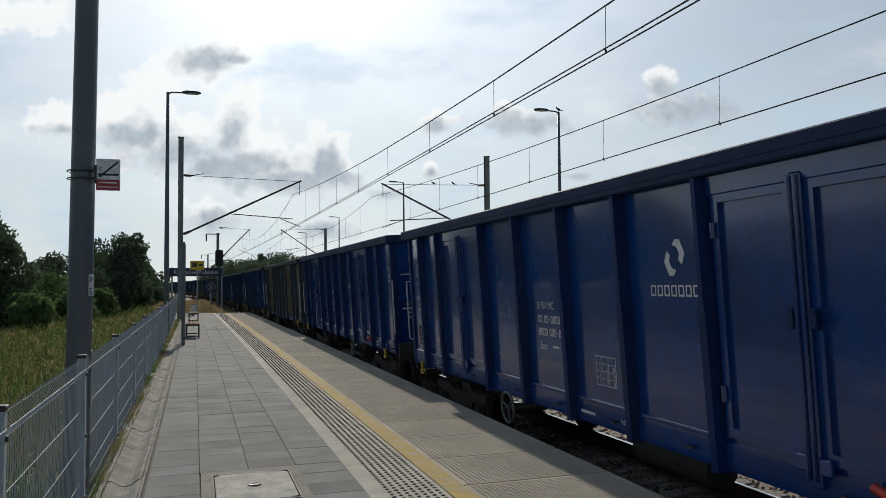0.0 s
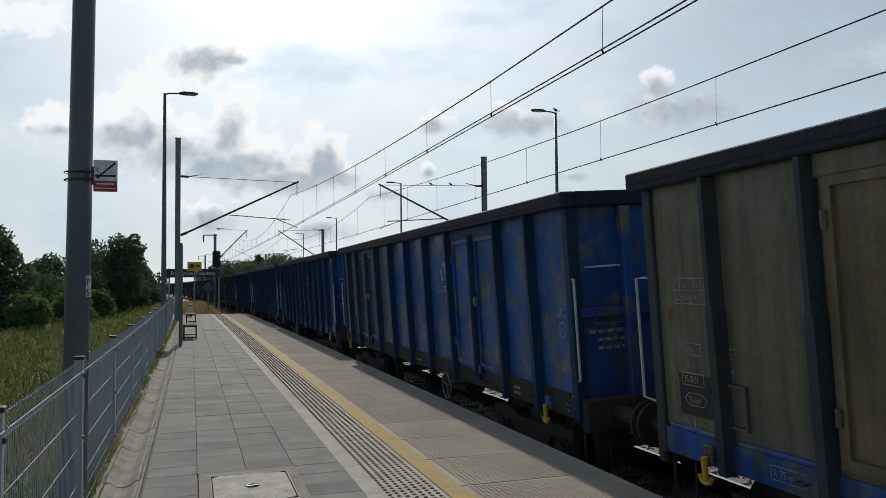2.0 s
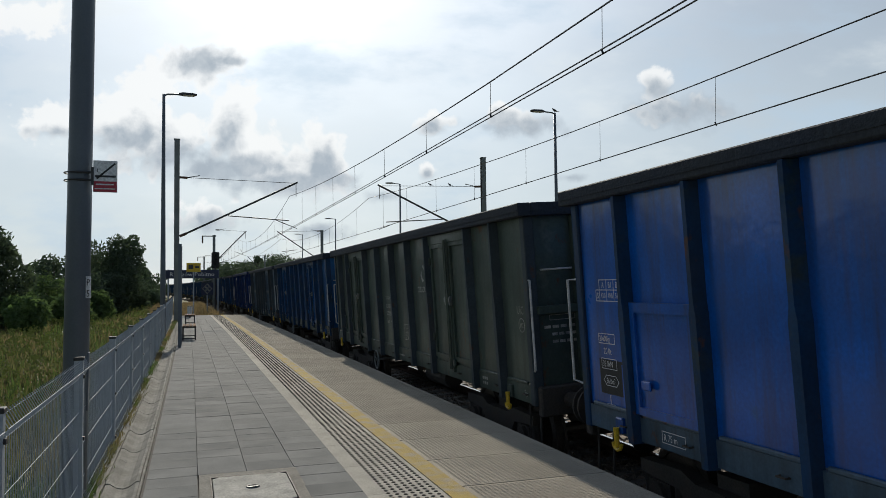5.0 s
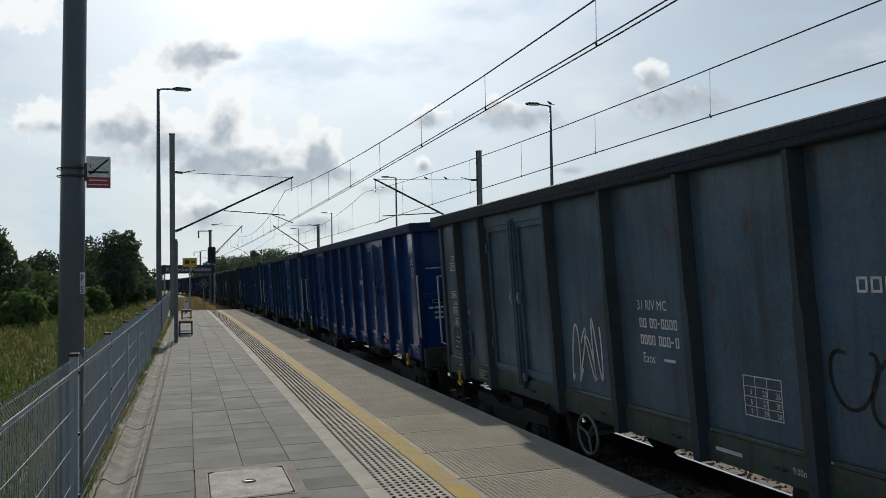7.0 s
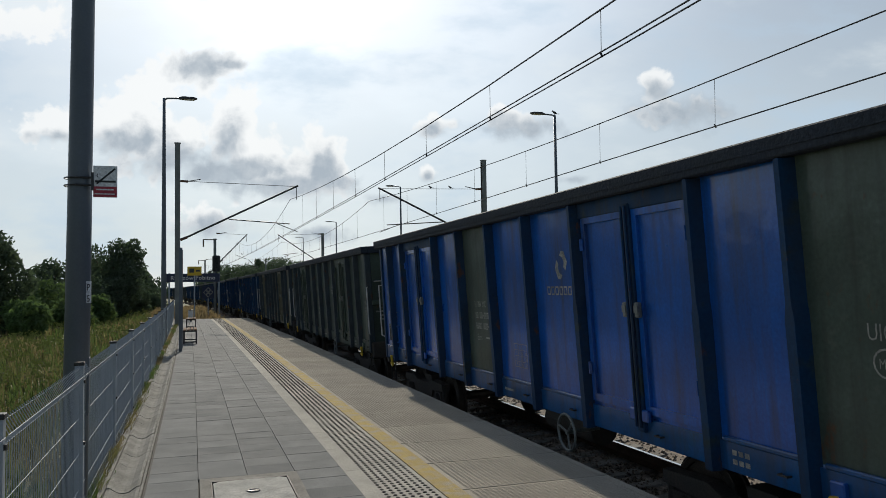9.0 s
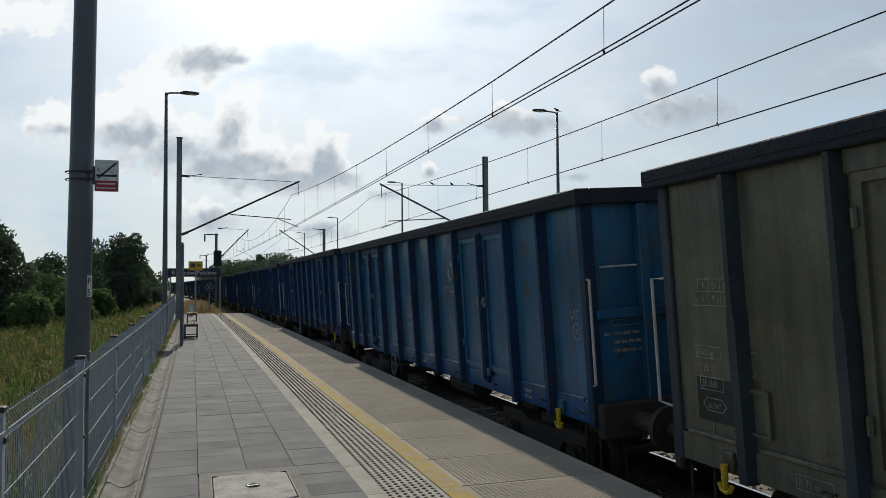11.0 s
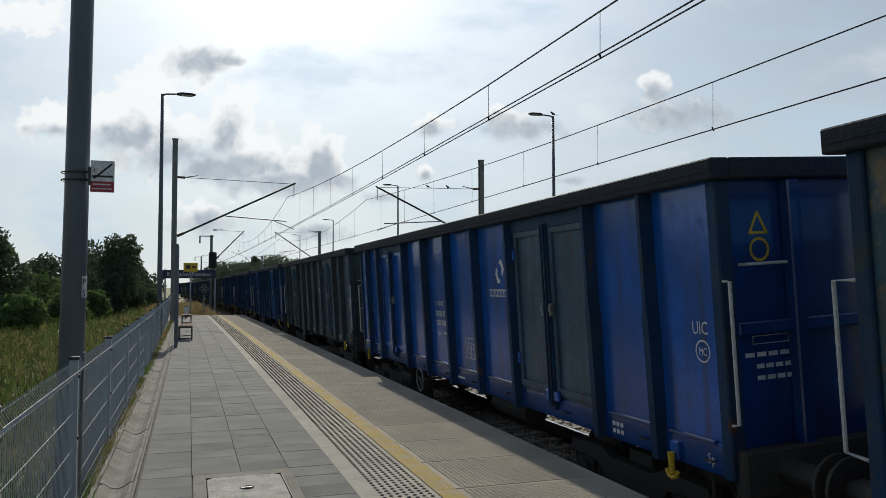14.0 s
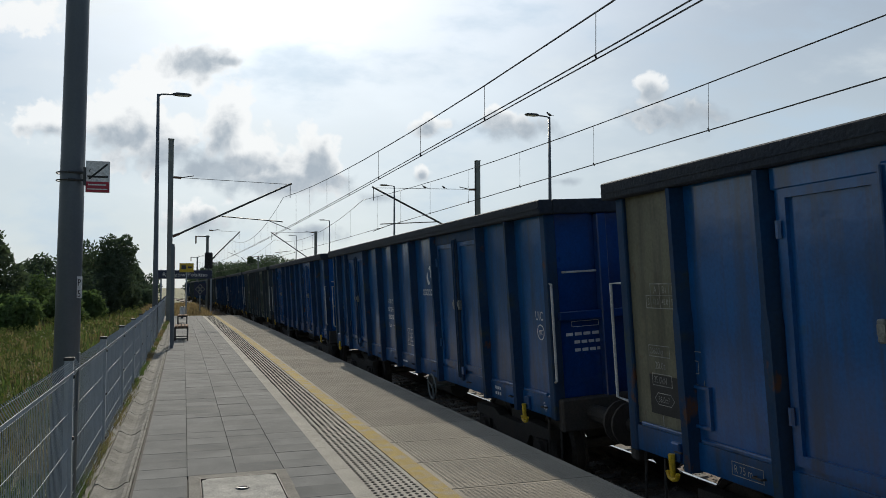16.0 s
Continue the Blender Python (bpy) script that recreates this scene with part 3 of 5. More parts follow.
def edge_mesh():
    """Slab with a plain band, the yellow line's bed and a tread of small pyramids on the first metre's outer part."""
    bm = block(1.903, 3.43, 0.009, 0.976, -0.11, 0.0, 0.004)
    p = 0.04
    x = 2.13
    while x < 3.36:
        y = 0.03
        while y < 0.95:
            c = bm.verts.new((x + p * .4, y + p * .4, 0.0065))
            q = [bm.verts.new((x + a * p * .8, y + b * p * .8, 0.0003)) for a, b in ((0, 0), (1, 0), (1, 1), (0, 1))]
            for i in range(4):
                bm.faces.new((q[i], q[(i + 1) % 4], c))
            y += p
        x += p
    return done("edge_slab", bm, SLAB)


def build_hatch():
    h = thing("manhole_cover", "concrete-filled inspection hatch in a steel frame set flush in the paving", "hatch", at=pose(0.47, 6.52, 0))
    bm = bmesh.new()
    for x0, x1, y0, y1 in ((-.42, .42, .47, .61), (-.42, .42, -.61, -.47), (-.42, -.33, -.47, .47), (.33, .42, -.47, .47)):
        slab(bm, x0, x1, y0, y1, -.06, .0)
    part("concrete_surround", bm, KERB, h)
    bm = bmesh.new()
    for x0, x1, y0, y1 in ((-.33, .33, .45, .47), (-.33, .33, -.47, -.45), (-.33, -.318, -.45, .45), (.318, .33, -.45, .45)):
        slab(bm, x0, x1, y0, y1, -.06, .004)
    part("steel_frame", bm, UNDER, h)
    bm = bmesh.new()
    c = 0.05
    out = [(-.31 + c, -.44), (.31 - c, -.44), (.31, -.44 + c), (.31, .44 - c), (.31 - c, .44), (-.31 + c, .44), (-.31, .44 - c), (-.31, -.44 + c)]
    loft(bm, [[(a, b, z) for a, b in out] for z in (-.05, .003)] + [[(a * .985, b * .985, .006) for a, b in out]])
    cover = part("cover", bm, HATCH, h)
    bm = bmesh.new()
    ring(bm, (0, 0, 0), "x", 0.05, 0.007, 18, 5)
    bmesh.ops.transform(bm, verts=bm.verts, matrix=pose(0, 0.02, 0.008, 0, 90, 0))
    slab(bm, -.045, .045, .012, .028, .004, .010)
    part("lifting_eye", bm, DARKSTEEL, cover)


build_ground()
build_track(TRACK_X, "near")
build_track(FAR_X, "far")
build_platform()
build_hatch()


# ---- fence ----
def build_fence():
    FX = -0.80
    g = "fence along the platform"
    fence = thing("mesh_fence", "grey-blue welded wire mesh fence with square posts and black caps", "fence", at=pose(FX, 3.72, 0))
    def spot(i):
        y = 3.72 + L * i
        return pose(bend(y), L * i, 0, 0, 0, heading(y))
    L = 2.5
    post = done("post", block(-.03, .03, -.025, .025, -.6, 1.12), FENCE)
    cap = done("cap", block(-.036, .036, -.032, .032, 1.12, 1.145, .004), CAP)
    clip = done("clip", block(.03, .042, -.014, .014, -.012, .012), CAP)
    # one panel: vertical rods, level rods in pairs, folded top and bottom
    L = 2.5
    bm = bmesh.new()

    def rod(pts, r):
        tube(bm, pts, r, 4, caps=False)
    zs = (1.10, 1.045, 0.99, 0.74, 0.48, 0.22, 0.09, 0.045)
    fold = {1.045: 0.035, 0.045: 0.03}
    for z in zs:
        x = fold.get(z, 0.0)
        rod([(x + .004, 0.03, z), (x + .004, L - .03, z)], .0022)
    y = 0.05
    while y < L - 0.03:
        rod([(0, y, 1.115), (0.038, y, 1.045), (0, y, 0.985), (0, y, 0.10), (0.03, y, 0.045), (0, y, 0.0)], .0026)
        y += 0.05
    panel = done("mesh_panel", bm, FENCE)
    for i in range(-3, 21):
        o = new("post", post)
        o.parent, o.matrix_basis = fence, spot(i)
        c = new("cap", cap)
        c.parent = o
        for z in (1.0, 0.55, 0.1):
            q = new("clip", clip)
            q.parent, q.matrix_basis = o, pose(0, 0, z)
        if i < 20:
            q = new("mesh_panel", panel)
            q.parent, q.matrix_basis = fence, spot(i)


build_fence()


# ---- lamps, masts, wires ----
def lamp_post(x, y, top, side, label, z0=-0.3, tip=0.048, lean=0.0):
    """Tapered tubular column with one arm and a flat lantern; side +1: the arm points to +x."""
    t = thing("street_lamp", label, "street lamp", "platform lamps", pose(x, y, z0, 0, lean, 0))
    h = top - z0
    bm = bmesh.new()
    tube(bm, [(0, 0, -0.4), (0, 0, h * .33), (0, 0, h * .66), (0, 0, h)], 0.098, 18, tip)
    col = part("column", bm, POLE, t, smooth=True)
    part("base_flange", tube(bmesh.new(), [(0, 0, 0.0), (0, 0, 0.03)], 0.17, 14), POLE, t)
    part("service_door", block(.075, .096, -.04, .04, 1.0, 1.45, .004), POLE, t)
    part("arm", tube(bmesh.new(), [(0, 0, h - .06), (side * .10, 0, h), (side * .52, 0, h + .03)], .03, 8), POLE, t, smooth=True)
    bm = bmesh.new()
    loft(bm, [[(side * a, -w, h + z0_), (side * a, w, h + z0_), (side * a, w * .7, h + z1), (side * a, -w * .7, h + z1)] for a, w, z0_, z1 in ((.46, .05, .0, .06), (.60, .13, .0, .085), (.95, .15, .01, .075), (1.06, .08, .03, .06))])
    head = part("lantern", bm, DARKSTEEL, t, "flat dark lantern head")
    part("lens", block(min(side * .62, side * .95), max(side * .62, side * .95), -.10, .10, h - .012, h + .002), SIGNWHITE, head)
    return t


near_lamp = lamp_post(-0.885, 6.6, 8.2, 1, "grey painted tubular lamp post carrying a small sign", tip=0.072, lean=0.6)
lamp_post(-0.93, 27, 8.15, 1, "grey tubular platform lamp post with one lantern arm")
for y, zt in ((27.5, 8.5), (51.6, 8.75), (77.0, 8.45), (101.5, 8.5)):
    lamp_post(13.85, y, zt, -1, "dark tubular lamp post beyond the second track", -0.95)


def pole_sign():
    s = thing("no_smoking_sign", "white and red no smoking sign plate on a lamp post bracket", "sign", at=pose(-0.876, 6.52, 2.53))
    part("plate", block(.125, .30, -.008, .008, -.125, .125, .003), SIGNWHITE, s)
    to = lambda a, b: (.125 + a, -.0095, -.125 + b)
    part("red_band", bar(bmesh.new(), .003, .172, .003, .085, to), SIGNRED, s)
    bm = bmesh.new()
    stroke(bm, [(.03, .11), (.155, .225)], .014, to)
    stroke(bm, [(.02, .125), (.158, .125)], .016, to)
    stroke(bm, [(.032, .16), (.028, .172), (.034, .184)], .006, to)
    part("pictogram", bm, CAP, s)
    bm = bmesh.new()
    bar(bm, .02, .15, .055, .066, lambda a, b: (.125 + a, -.0115, -.125 + b))
    bar(bm, .012, .16, .022, .03, lambda a, b: (.125 + a, -.0115, -.125 + b))
    part("caption_bars", bm, SIGNWHITE, s)
    bm = bmesh.new()
    for z in (.03, -.03):
        tube(bm, [(0.0, -.02, z), (.135, .012, z)], .010, 6)
    slab(bm, .11, .13, -.02, .02, -.07, .07)
    part("bracket", bm, DARKSTEEL, s)
    bm = bmesh.new()
    for z in (.03, -.03):
        ring(bm, (0, 0, 0), "x", .094, .006, 16, 4)
        new_vs = bm.verts[:][-64:]
        bmesh.ops.transform(bm, verts=new_vs, matrix=pose(0, .08, z, 0, 90, 0))
    part("clamp", bm, DARKSTEEL, s)
    # post number plate
    n = thing("pole_label", "white sticker with black characters on the lamp post", "label", at=pose(-0.864, 6.6, 1.66))
    bm = bmesh.new()
    loft(bm, [[(.0965 * math.cos(t), -.0965 * math.sin(t), z) for t in (.05, .3, .55, .8)] + [(.0935 * math.cos(t), -.0935 * math.sin(t), z) for t in (.8, .55, .3, .05)] for z in (-.085, .085)])
    plate = part("sticker", bm, SIGNWHITE, n)
    bm = bmesh.new()
    mm = pose(.0815, -.0575, 0, 90, 0, 55)
    text(bm, "P", .075, mm @ pose(0, .012, 0), "CENTER")
    text(bm, "5", .075, mm @ pose(0, -.075, 0), "CENTER")
    part("characters", bm, CAP, plate)


pole_sign()


def mast(x, y, top, side, label, tip, base=-0.6, feeder=False):
    """Catenary mast with a raking tube bracket; side +1: bracket to +x; tip: reach of the bracket."""
    t = thing("catenary_mast", label, "catenary mast", "overhead line masts", pose(x, y, 0))
    bm = bmesh.new()
    w = .125
    h = [(-w, -.13), (w, -.13), (w, -.115), (.012, -.115), (.012, .115), (w, .115), (w, .13), (-w, .13), (-w, .115), (-.012, .115), (-.012, -.115), (-w, -.115)]
    loft(bm, [[(a, b, z) for a, b in h] for z in (base, top)])
    part("column", bm, MAST, t)
    part("cap_plate", block(-.15, .15, -.15, .15, top, top + .03), MAST, t)
    part("footing", block(-.35, .35, -.35, .35, base - .6, -.02), KERB, t)
    s = side
    tube_ = part("bracket_tube", tube(bmesh.new(), [(s * .30, 0, 4.27), (s * (tip + .0), 0, 7.07)], .05, 10), DARKSTEEL, t, smooth=True)
    part("insulator", tube(bmesh.new(), [(s * .13, 0, 4.2), (s * .45, 0, 4.34)], .07, 10), INSUL, t, "ribbed brown insulator")
    part("tie_rod", tube(bmesh.new(), [(s * .13, 0, 7.15), (s * (tip - .15), 0, 7.02)], .014, 6), DARKSTEEL, t)
    part("tie_insulator", tube(bmesh.new(), [(s * .13, 0, 7.15), (s * .50, 0, 7.13)], .06, 10), INSUL, t)
    part("tie_clamp", tube(bmesh.new(), [(s * .45, 0, 7.14), (s * 1.1, 0, 7.26)], .022, 6), DARKSTEEL, t)
    part("registration_tube", tube(bmesh.new(), [(s * 2.45, 0, 5.26), (s * (tip - .45), 0, 5.06)], .028, 8), DARKSTEEL, t)
    part("steady_arm", tube(bmesh.new(), [(s * (tip - 1.1), 0, 5.07), (s * (tip - .05), 0, 4.66)], .02, 6), DARKSTEEL, t)
    part("hanger", tube(bmesh.new(), [(s * (tip - .08), 0, 7.02), (s * (tip - .08), 0, 6.33)], .02, 6), DARKSTEEL, t)
    if feeder:
        part("top_arm", tube(bmesh.new(), [(.2, 0, top - .06), (-1.1, 0, top - .06)], .05, 8), DARKSTEEL, t)
        part("feeder_insulator", tube(bmesh.new(), [(-1.05, 0, top - .06), (-1.05, 0, top - .75)], .07, 8), INSUL, t)
    return t


mast(-0.74, 40, 9.03, 1, "galvanised catenary mast carrying a raking bracket over the track", 5.95)
mast(15.6, 40, 8.77, -1, "galvanised catenary mast beyond the second track with a long bracket", 6.1, -1.0)
mast(1.98, 76, 6.6, 1, "catenary mast past the platform end with a feeder arm", 3.0, -1.0, True)
mast(12.3, 76, 7.2, -1, "catenary mast beyond the second track in the distance", 4.4, -1.0)
mast(1.98, 139, 7.0, 1, "small far catenary mast beside the track", 3.0, -1.0, True)
mast(12.3, 139, 7.2, -1, "small far catenary mast beside the second track", 3.0, -1.0)


def catenary(x, z_contact, z_low, first, gap, twin):
    """Contact wire, sagging messenger and droppers over one track."""
    spans = [(-24, 40), (40, 76), (76, 139), (139, 200)]
    w = thing("overhead_line", "dark copper contact wire hung from a sagging messenger wire by droppers", "overhead line", at=pose(x, 0, 0))
    bm = bmesh.new()
    for dx in ((-.055, .055) if twin else (-.0, )):
        tube(bm, [(dx + bend(y), y, z_contact) for y in (-60, -24, 8, 24, 40, 58, 76, 108, 139, 200)], .0105 if twin else .013, 5)
    part("contact_wire", bm, COPPER, w)
    msg, drops = [], []
    for a, b in spans:
        mid = (a + b) / 2
        k = (6.33 - z_low) / ((b - a) / 2) ** 2
        f = lambda y: z_low + k * (y - mid) ** 2
        n = 14
        msg += [(bend(a + (b - a) * i / n), a + (b - a) * i / n, f(a + (b - a) * i / n)) for i in range(n + (b == 200))]
        y = first if b == 40 else a + 3.0
        while y < b - 1:
            drops.append((y, f(y)))
            y += gap
    part("messenger_wire", tube(bmesh.new(), msg, .0125, 5), COPPER, w)
    for y, z in drops:
        part("dropper", tube(tube(bmesh.new(), [(bend(y), y, z), (bend(y) + .02, y + .05, z_contact)], .005, 4), [(bend(y) + .02, y + .03, z_contact - .02), (bend(y) + .02, y + .07, z_contact + .05)], .018, 4), COPPER, w)


catenary(5.0, 4.62, 5.2, 8.55 - 3.87 * 8, 3.87, True)
catenary(9.2, 4.55, 5.42, 11.7 - 4.2 * 8, 4.2, False)


def bird(at):
    b = thing("bird", "small dark bird perched on a wire", "bird", "perched birds", at)
    bm = bmesh.new()
    loft(bm, [[(r * math.cos(t), y, .09 + z + r * math.sin(t)) for t in (j * math.pi / 4 for j in range(8))] for y, z, r in ((-.10, -.02, .012), (-.05, .0, .045), (.02, .02, .055), (.07, .05, .03))])
    part("body", bm, FEATHER, b, smooth=True)
    bm = bmesh.new()
    bmesh.ops.create_uvsphere(bm, u_segments=8, v_segments=6, radius=.034, matrix=pose(0, .085, .165))
    head = part("head", bm, FEATHER, b, smooth=True)
    part("beak", tube(bmesh.new(), [(0, .11, .165), (0, .145, .16)], .008, 5, .001), CAP, head)
    part("tail", block(-.02, .02, -.20, -.09, .055, .07), FEATHER, b)
    for s in (-.015, .015):
        part("leg", tube(bmesh.new(), [(s, 0, 0), (s, 0, .06)], .005, 4), FEATHER, b)


bird(pose(12.45, 40, 7.07, 0, 0, 60))
bird(pose(13.6, 40, 7.09, 0, 0, 100))
bird(pose(13.85, 27.5, 8.5, 0, 0, 90))


# ---- things on the platform ----
def bench(y, label):
    b = thing("bench", label, "bench", "platform benches", pose(-0.09, y, 0))
    for i in range(4):
        part("slat", block(-.20 + .105 * i, -.115 + .105 * i, -.75, .75, .42, .455, .006), WOOD, b)
    for yy in (-.68, .68):
        bm = bmesh.new()
        for x0, x1, z0, z1 in ((-.21, -.165, 0, .42), (.165, .21, 0, .42), (-.21, .21, .375, .42), (-.21, .21, .04, .08)):
            slab(bm, x0, x1, yy - .025, yy + .025, z0, z1)
        part("end_frame", bm, DARKSTEEL, b)


bench(26.0, "slatted platform bench with dark square steel end frames")
bench(36.0, "slatted platform bench with dark steel frames, farther on")

nb = thing("notice_board", "grey notice board on posts standing beside the gutter", "notice board", at=pose(-0.33, 22.3, 0))
for yy in (.05, 1.25):
    part("post", block(-.045, .045, yy - .045, yy + .045, 0, 2.86), POLE, nb)
part("panel", block(-.035, .035, .1, 1.2, 1.0, 2.8), DARKSTEEL, nb)

bin_ = thing("litter_bin", "small pale litter bin beside a bench", "bin", at=pose(-0.12, 44, 0))
part("body", tube(bmesh.new(), [(0, 0, .1), (0, 0, .6)], .12, 12, .14), SIGNWHITE, bin_)
part("foot", tube(bmesh.new(), [(0, 0, 0), (0, 0, .1)], .06, 10), DARKSTEEL, bin_)
part("lid", tube(bmesh.new(), [(0, 0, .6), (0, 0, .65)], .15, 12, .09), DARKSTEEL, bin_)


def name_board():
    b = thing("station_sign", "dark blue station name board on two grey posts", "station sign", at=pose(0.0, 55.3, 0))
    part("board", block(-1.78, 1.76, -.04, .04, 2.28, 2.86, .01), BOARD, b)
    bm = bmesh.new()
    text(bm, "Rzeszów Pobitno", .40, pose(0.0, -.044, 2.43, 90, 0, 0), "CENTER", 1.05)
    part("station_name", bm, SIGNWHITE, b)
    for x in (-1.55, 1.72):
        part("post", tube(bmesh.new(), [(x, .07, -.7), (x, .07, 2.9)], .055, 8), FENCE, b)


name_board()
ys = thing("yellow_sign", "yellow information board on a slim grey post", "sign", at=pose(0.08, 50, 0))
part("post", tube(bmesh.new(), [(0, 0, -.7), (0, 0, 3.1)], .04, 8), FENCE, ys)
part("board", block(-.42, .42, -.06, -.03, 2.62, 3.18, .01), SIGNYELLOW, ys)
bm = bmesh.new()
bar(bm, -.30, -.02, 2.80, 3.05, lambda a, b: (a, -.064, b))
bar(bm, .08, .32, 2.86, 2.98, lambda a, b: (a, -.064, b))
part("pictogram_bars", bm, DARKSTEEL, ys)

dm = thing("diamond_sign", "black sign with white diamond outlines on a post", "sign", at=pose(1.05, 58.5, -0.35))
part("post", tube(bmesh.new(), [(0, .05, 0), (0, .05, 2.3)], .04, 8), FENCE, dm)
part("board", block(-.42, .42, -.02, .02, 1.45, 2.35), BOARD, dm)
bm = bmesh.new()
for cx, cz in ((-.18, 1.9), (.18, 1.9), (0, 2.1), (0, 1.7)):
    stroke(bm, [(cx - .15, cz), (cx, cz + .15), (cx + .15, cz), (cx, cz - .15), (cx - .15, cz)], .045, lambda a, b: (a, -.024, b))
part("diamonds", bm, FADED, dm)

sg = thing("railway_signal", "black railway colour light signal on a slim mast", "signal", at=pose(1.72, 62, -0.6))
part("mast", tube(bmesh.new(), [(0, 0, 0), (0, 0, 4.6)], .07, 8), DARKSTEEL, sg)
bm = bmesh.new()
slab(bm, -.30, .30, -.06, .06, 3.75, 5.0, .08)
part("head", bm, CAP, sg)
for i in range(3):
    bm = bmesh.new()
    tube(bm, [(0, -.06, 4.05 + .33 * i), (0, -.28, 4.08 + .33 * i)], .11, 10, caps=False)
    part("hood", bm, CAP, sg)

# ---- meadow, bushes and trees ----
def build_meadow():
    rng = random.Random(11)
    vs, fs, fv, ff = [], [], [], []

    def blade(x, y, z, h, w, lean):
        nonlocal vs, fs
        a = rng.uniform(0, math.tau)
        c, s = math.cos(a) * w, math.sin(a) * w
        lx, ly = rng.gauss(0, lean) * h, rng.gauss(0, lean) * h
        k = len(vs)
        vs.extend(((x - c, y - s, z), (x + c, y + s, z), (x + c * .7 + lx * .4, y + s * .7 + ly * .4, z + h * .6), (x - c * .7 + lx * .4, y - s * .7 + ly * .4, z + h * .6), (x + lx, y + ly, z + h)))
        fs.append((k, k + 1, k + 2, k + 3))
        fs.append((k + 3, k + 2, k + 4))

    def head(x, y, z, r):
        k = len(fv)
        for q in ((1, 0, 0), (-.5, .87, 0), (-.5, -.87, 0), (0, 0, 1.3)):
            fv.append((x + q[0] * r, y + q[1] * r, z + q[2] * r))
        ff.extend(((k, k + 1, k + 3), (k + 1, k + 2, k + 3), (k + 2, k, k + 3)))

    for _ in range(62000):
        t = rng.random()
        d = 3.0 + 75 * t ** 1.7
        x = -1.05 - rng.random() * (2.5 + d * 0.52)
        y = d + rng.uniform(-.5, .5)
        n = noise.noise(Vector((x * .35, y * .22, 0)))
        z = ground_z(x, y) - 0.03
        h = (0.30 + 0.28 * n + rng.uniform(-.12, .18)) * (0.55 if x > -1.6 else 1.0)
        blade(x, y, z, max(.12, h), 0.006 + d * 0.00055, .22)
        if x < -2.0 and n > .05 and rng.random() < .11:
            zz = z + max(.3, h) + rng.uniform(.05, .25)
            for _ in range(7):
                head(x + rng.gauss(0, .05), y + rng.gauss(0, .05), zz - rng.random() * .15, .018 + d * .0006)
            blade(x, y, z, zz - z, .006, .03)
    # weeds along the foot of the fence
    for _ in range(9000):
        y = rng.uniform(2.5, 50)
        x = -0.785 + rng.gauss(0, .03)
        n = noise.noise(Vector((y * .9, 2, 0)))
        if n > -.25:
            blade(x, y, -.02, rng.uniform(.05, .13) + .12 * max(0, n), .006, .5)
    # straw coloured grass on the bank past the platform end
    main, (vs, fs) = (vs, fs), ([], [])
    for _ in range(9000):
        y = END_Y + 1.2 + 40 * rng.random() ** 1.4
        x = bend(y) + rng.uniform(-2.2, 2.3)
        blade(x, y, ground_z(x, y) - .03, rng.uniform(.25, .65), .012 + .0004 * y, .25)
    me = bpy.data.meshes.new("dry_grass")
    me.from_pydata(vs, [], fs)
    me.materials.append(STRAW)
    tagged(new("dry_grass", me), "straw coloured dry grass on the bank past the platform", "grass", kind="stuff")
    vs, fs = main
    for name, v, f, m, lab in (("meadow_grass", vs, fs, BLADE, "tall uncut meadow grass, green and straw coloured"), ("meadow_flowers", fv, ff, FLOWER, "yellow flowering weeds among the grass")):
        me = bpy.data.meshes.new(name)
        me.from_pydata(v, [], f)
        me.materials.append(m)
        tagged(new(name, me), lab, "grass" if m is BLADE else "flowers", kind="stuff")


def leaf_cloud(rng, blobs, count, size):
    """Leaf quads scattered through the outer part of several lumps."""
    vs, fs = [], []
    total = sum(b[3] * b[3] for b in blobs)
    for cx, cy, cz, r, sq in blobs:
        n = int(count * r * r / total)
        for _ in range(n):
            d = Vector((rng.gauss(0, 1), rng.gauss(0, 1), rng.gauss(0, 1))).normalized()
            q = r * (0.55 + 0.5 * rng.random() ** .6) * (1 + .28 * noise.noise(d * 2.3 + Vector((cx, cy, cz))))
            c = Vector((cx, cy, cz)) + Vector((d.x * q, d.y * q, d.z * q * sq))
            if rng.random() < .06:
                c += d * r * .2
            a = Vector((rng.gauss(0, 1), rng.gauss(0, 1), rng.gauss(0, 1))).normalized()
            b = a.orthogonal().normalized()
            s = size * rng.uniform(.6, 1.4)
            k = len(vs)
            vs.extend((c - a * s, c + b * s * .45, c + a * s, c - b * s * .45))
            fs.append((k, k + 1, k + 2, k + 3))
    return vs, fs


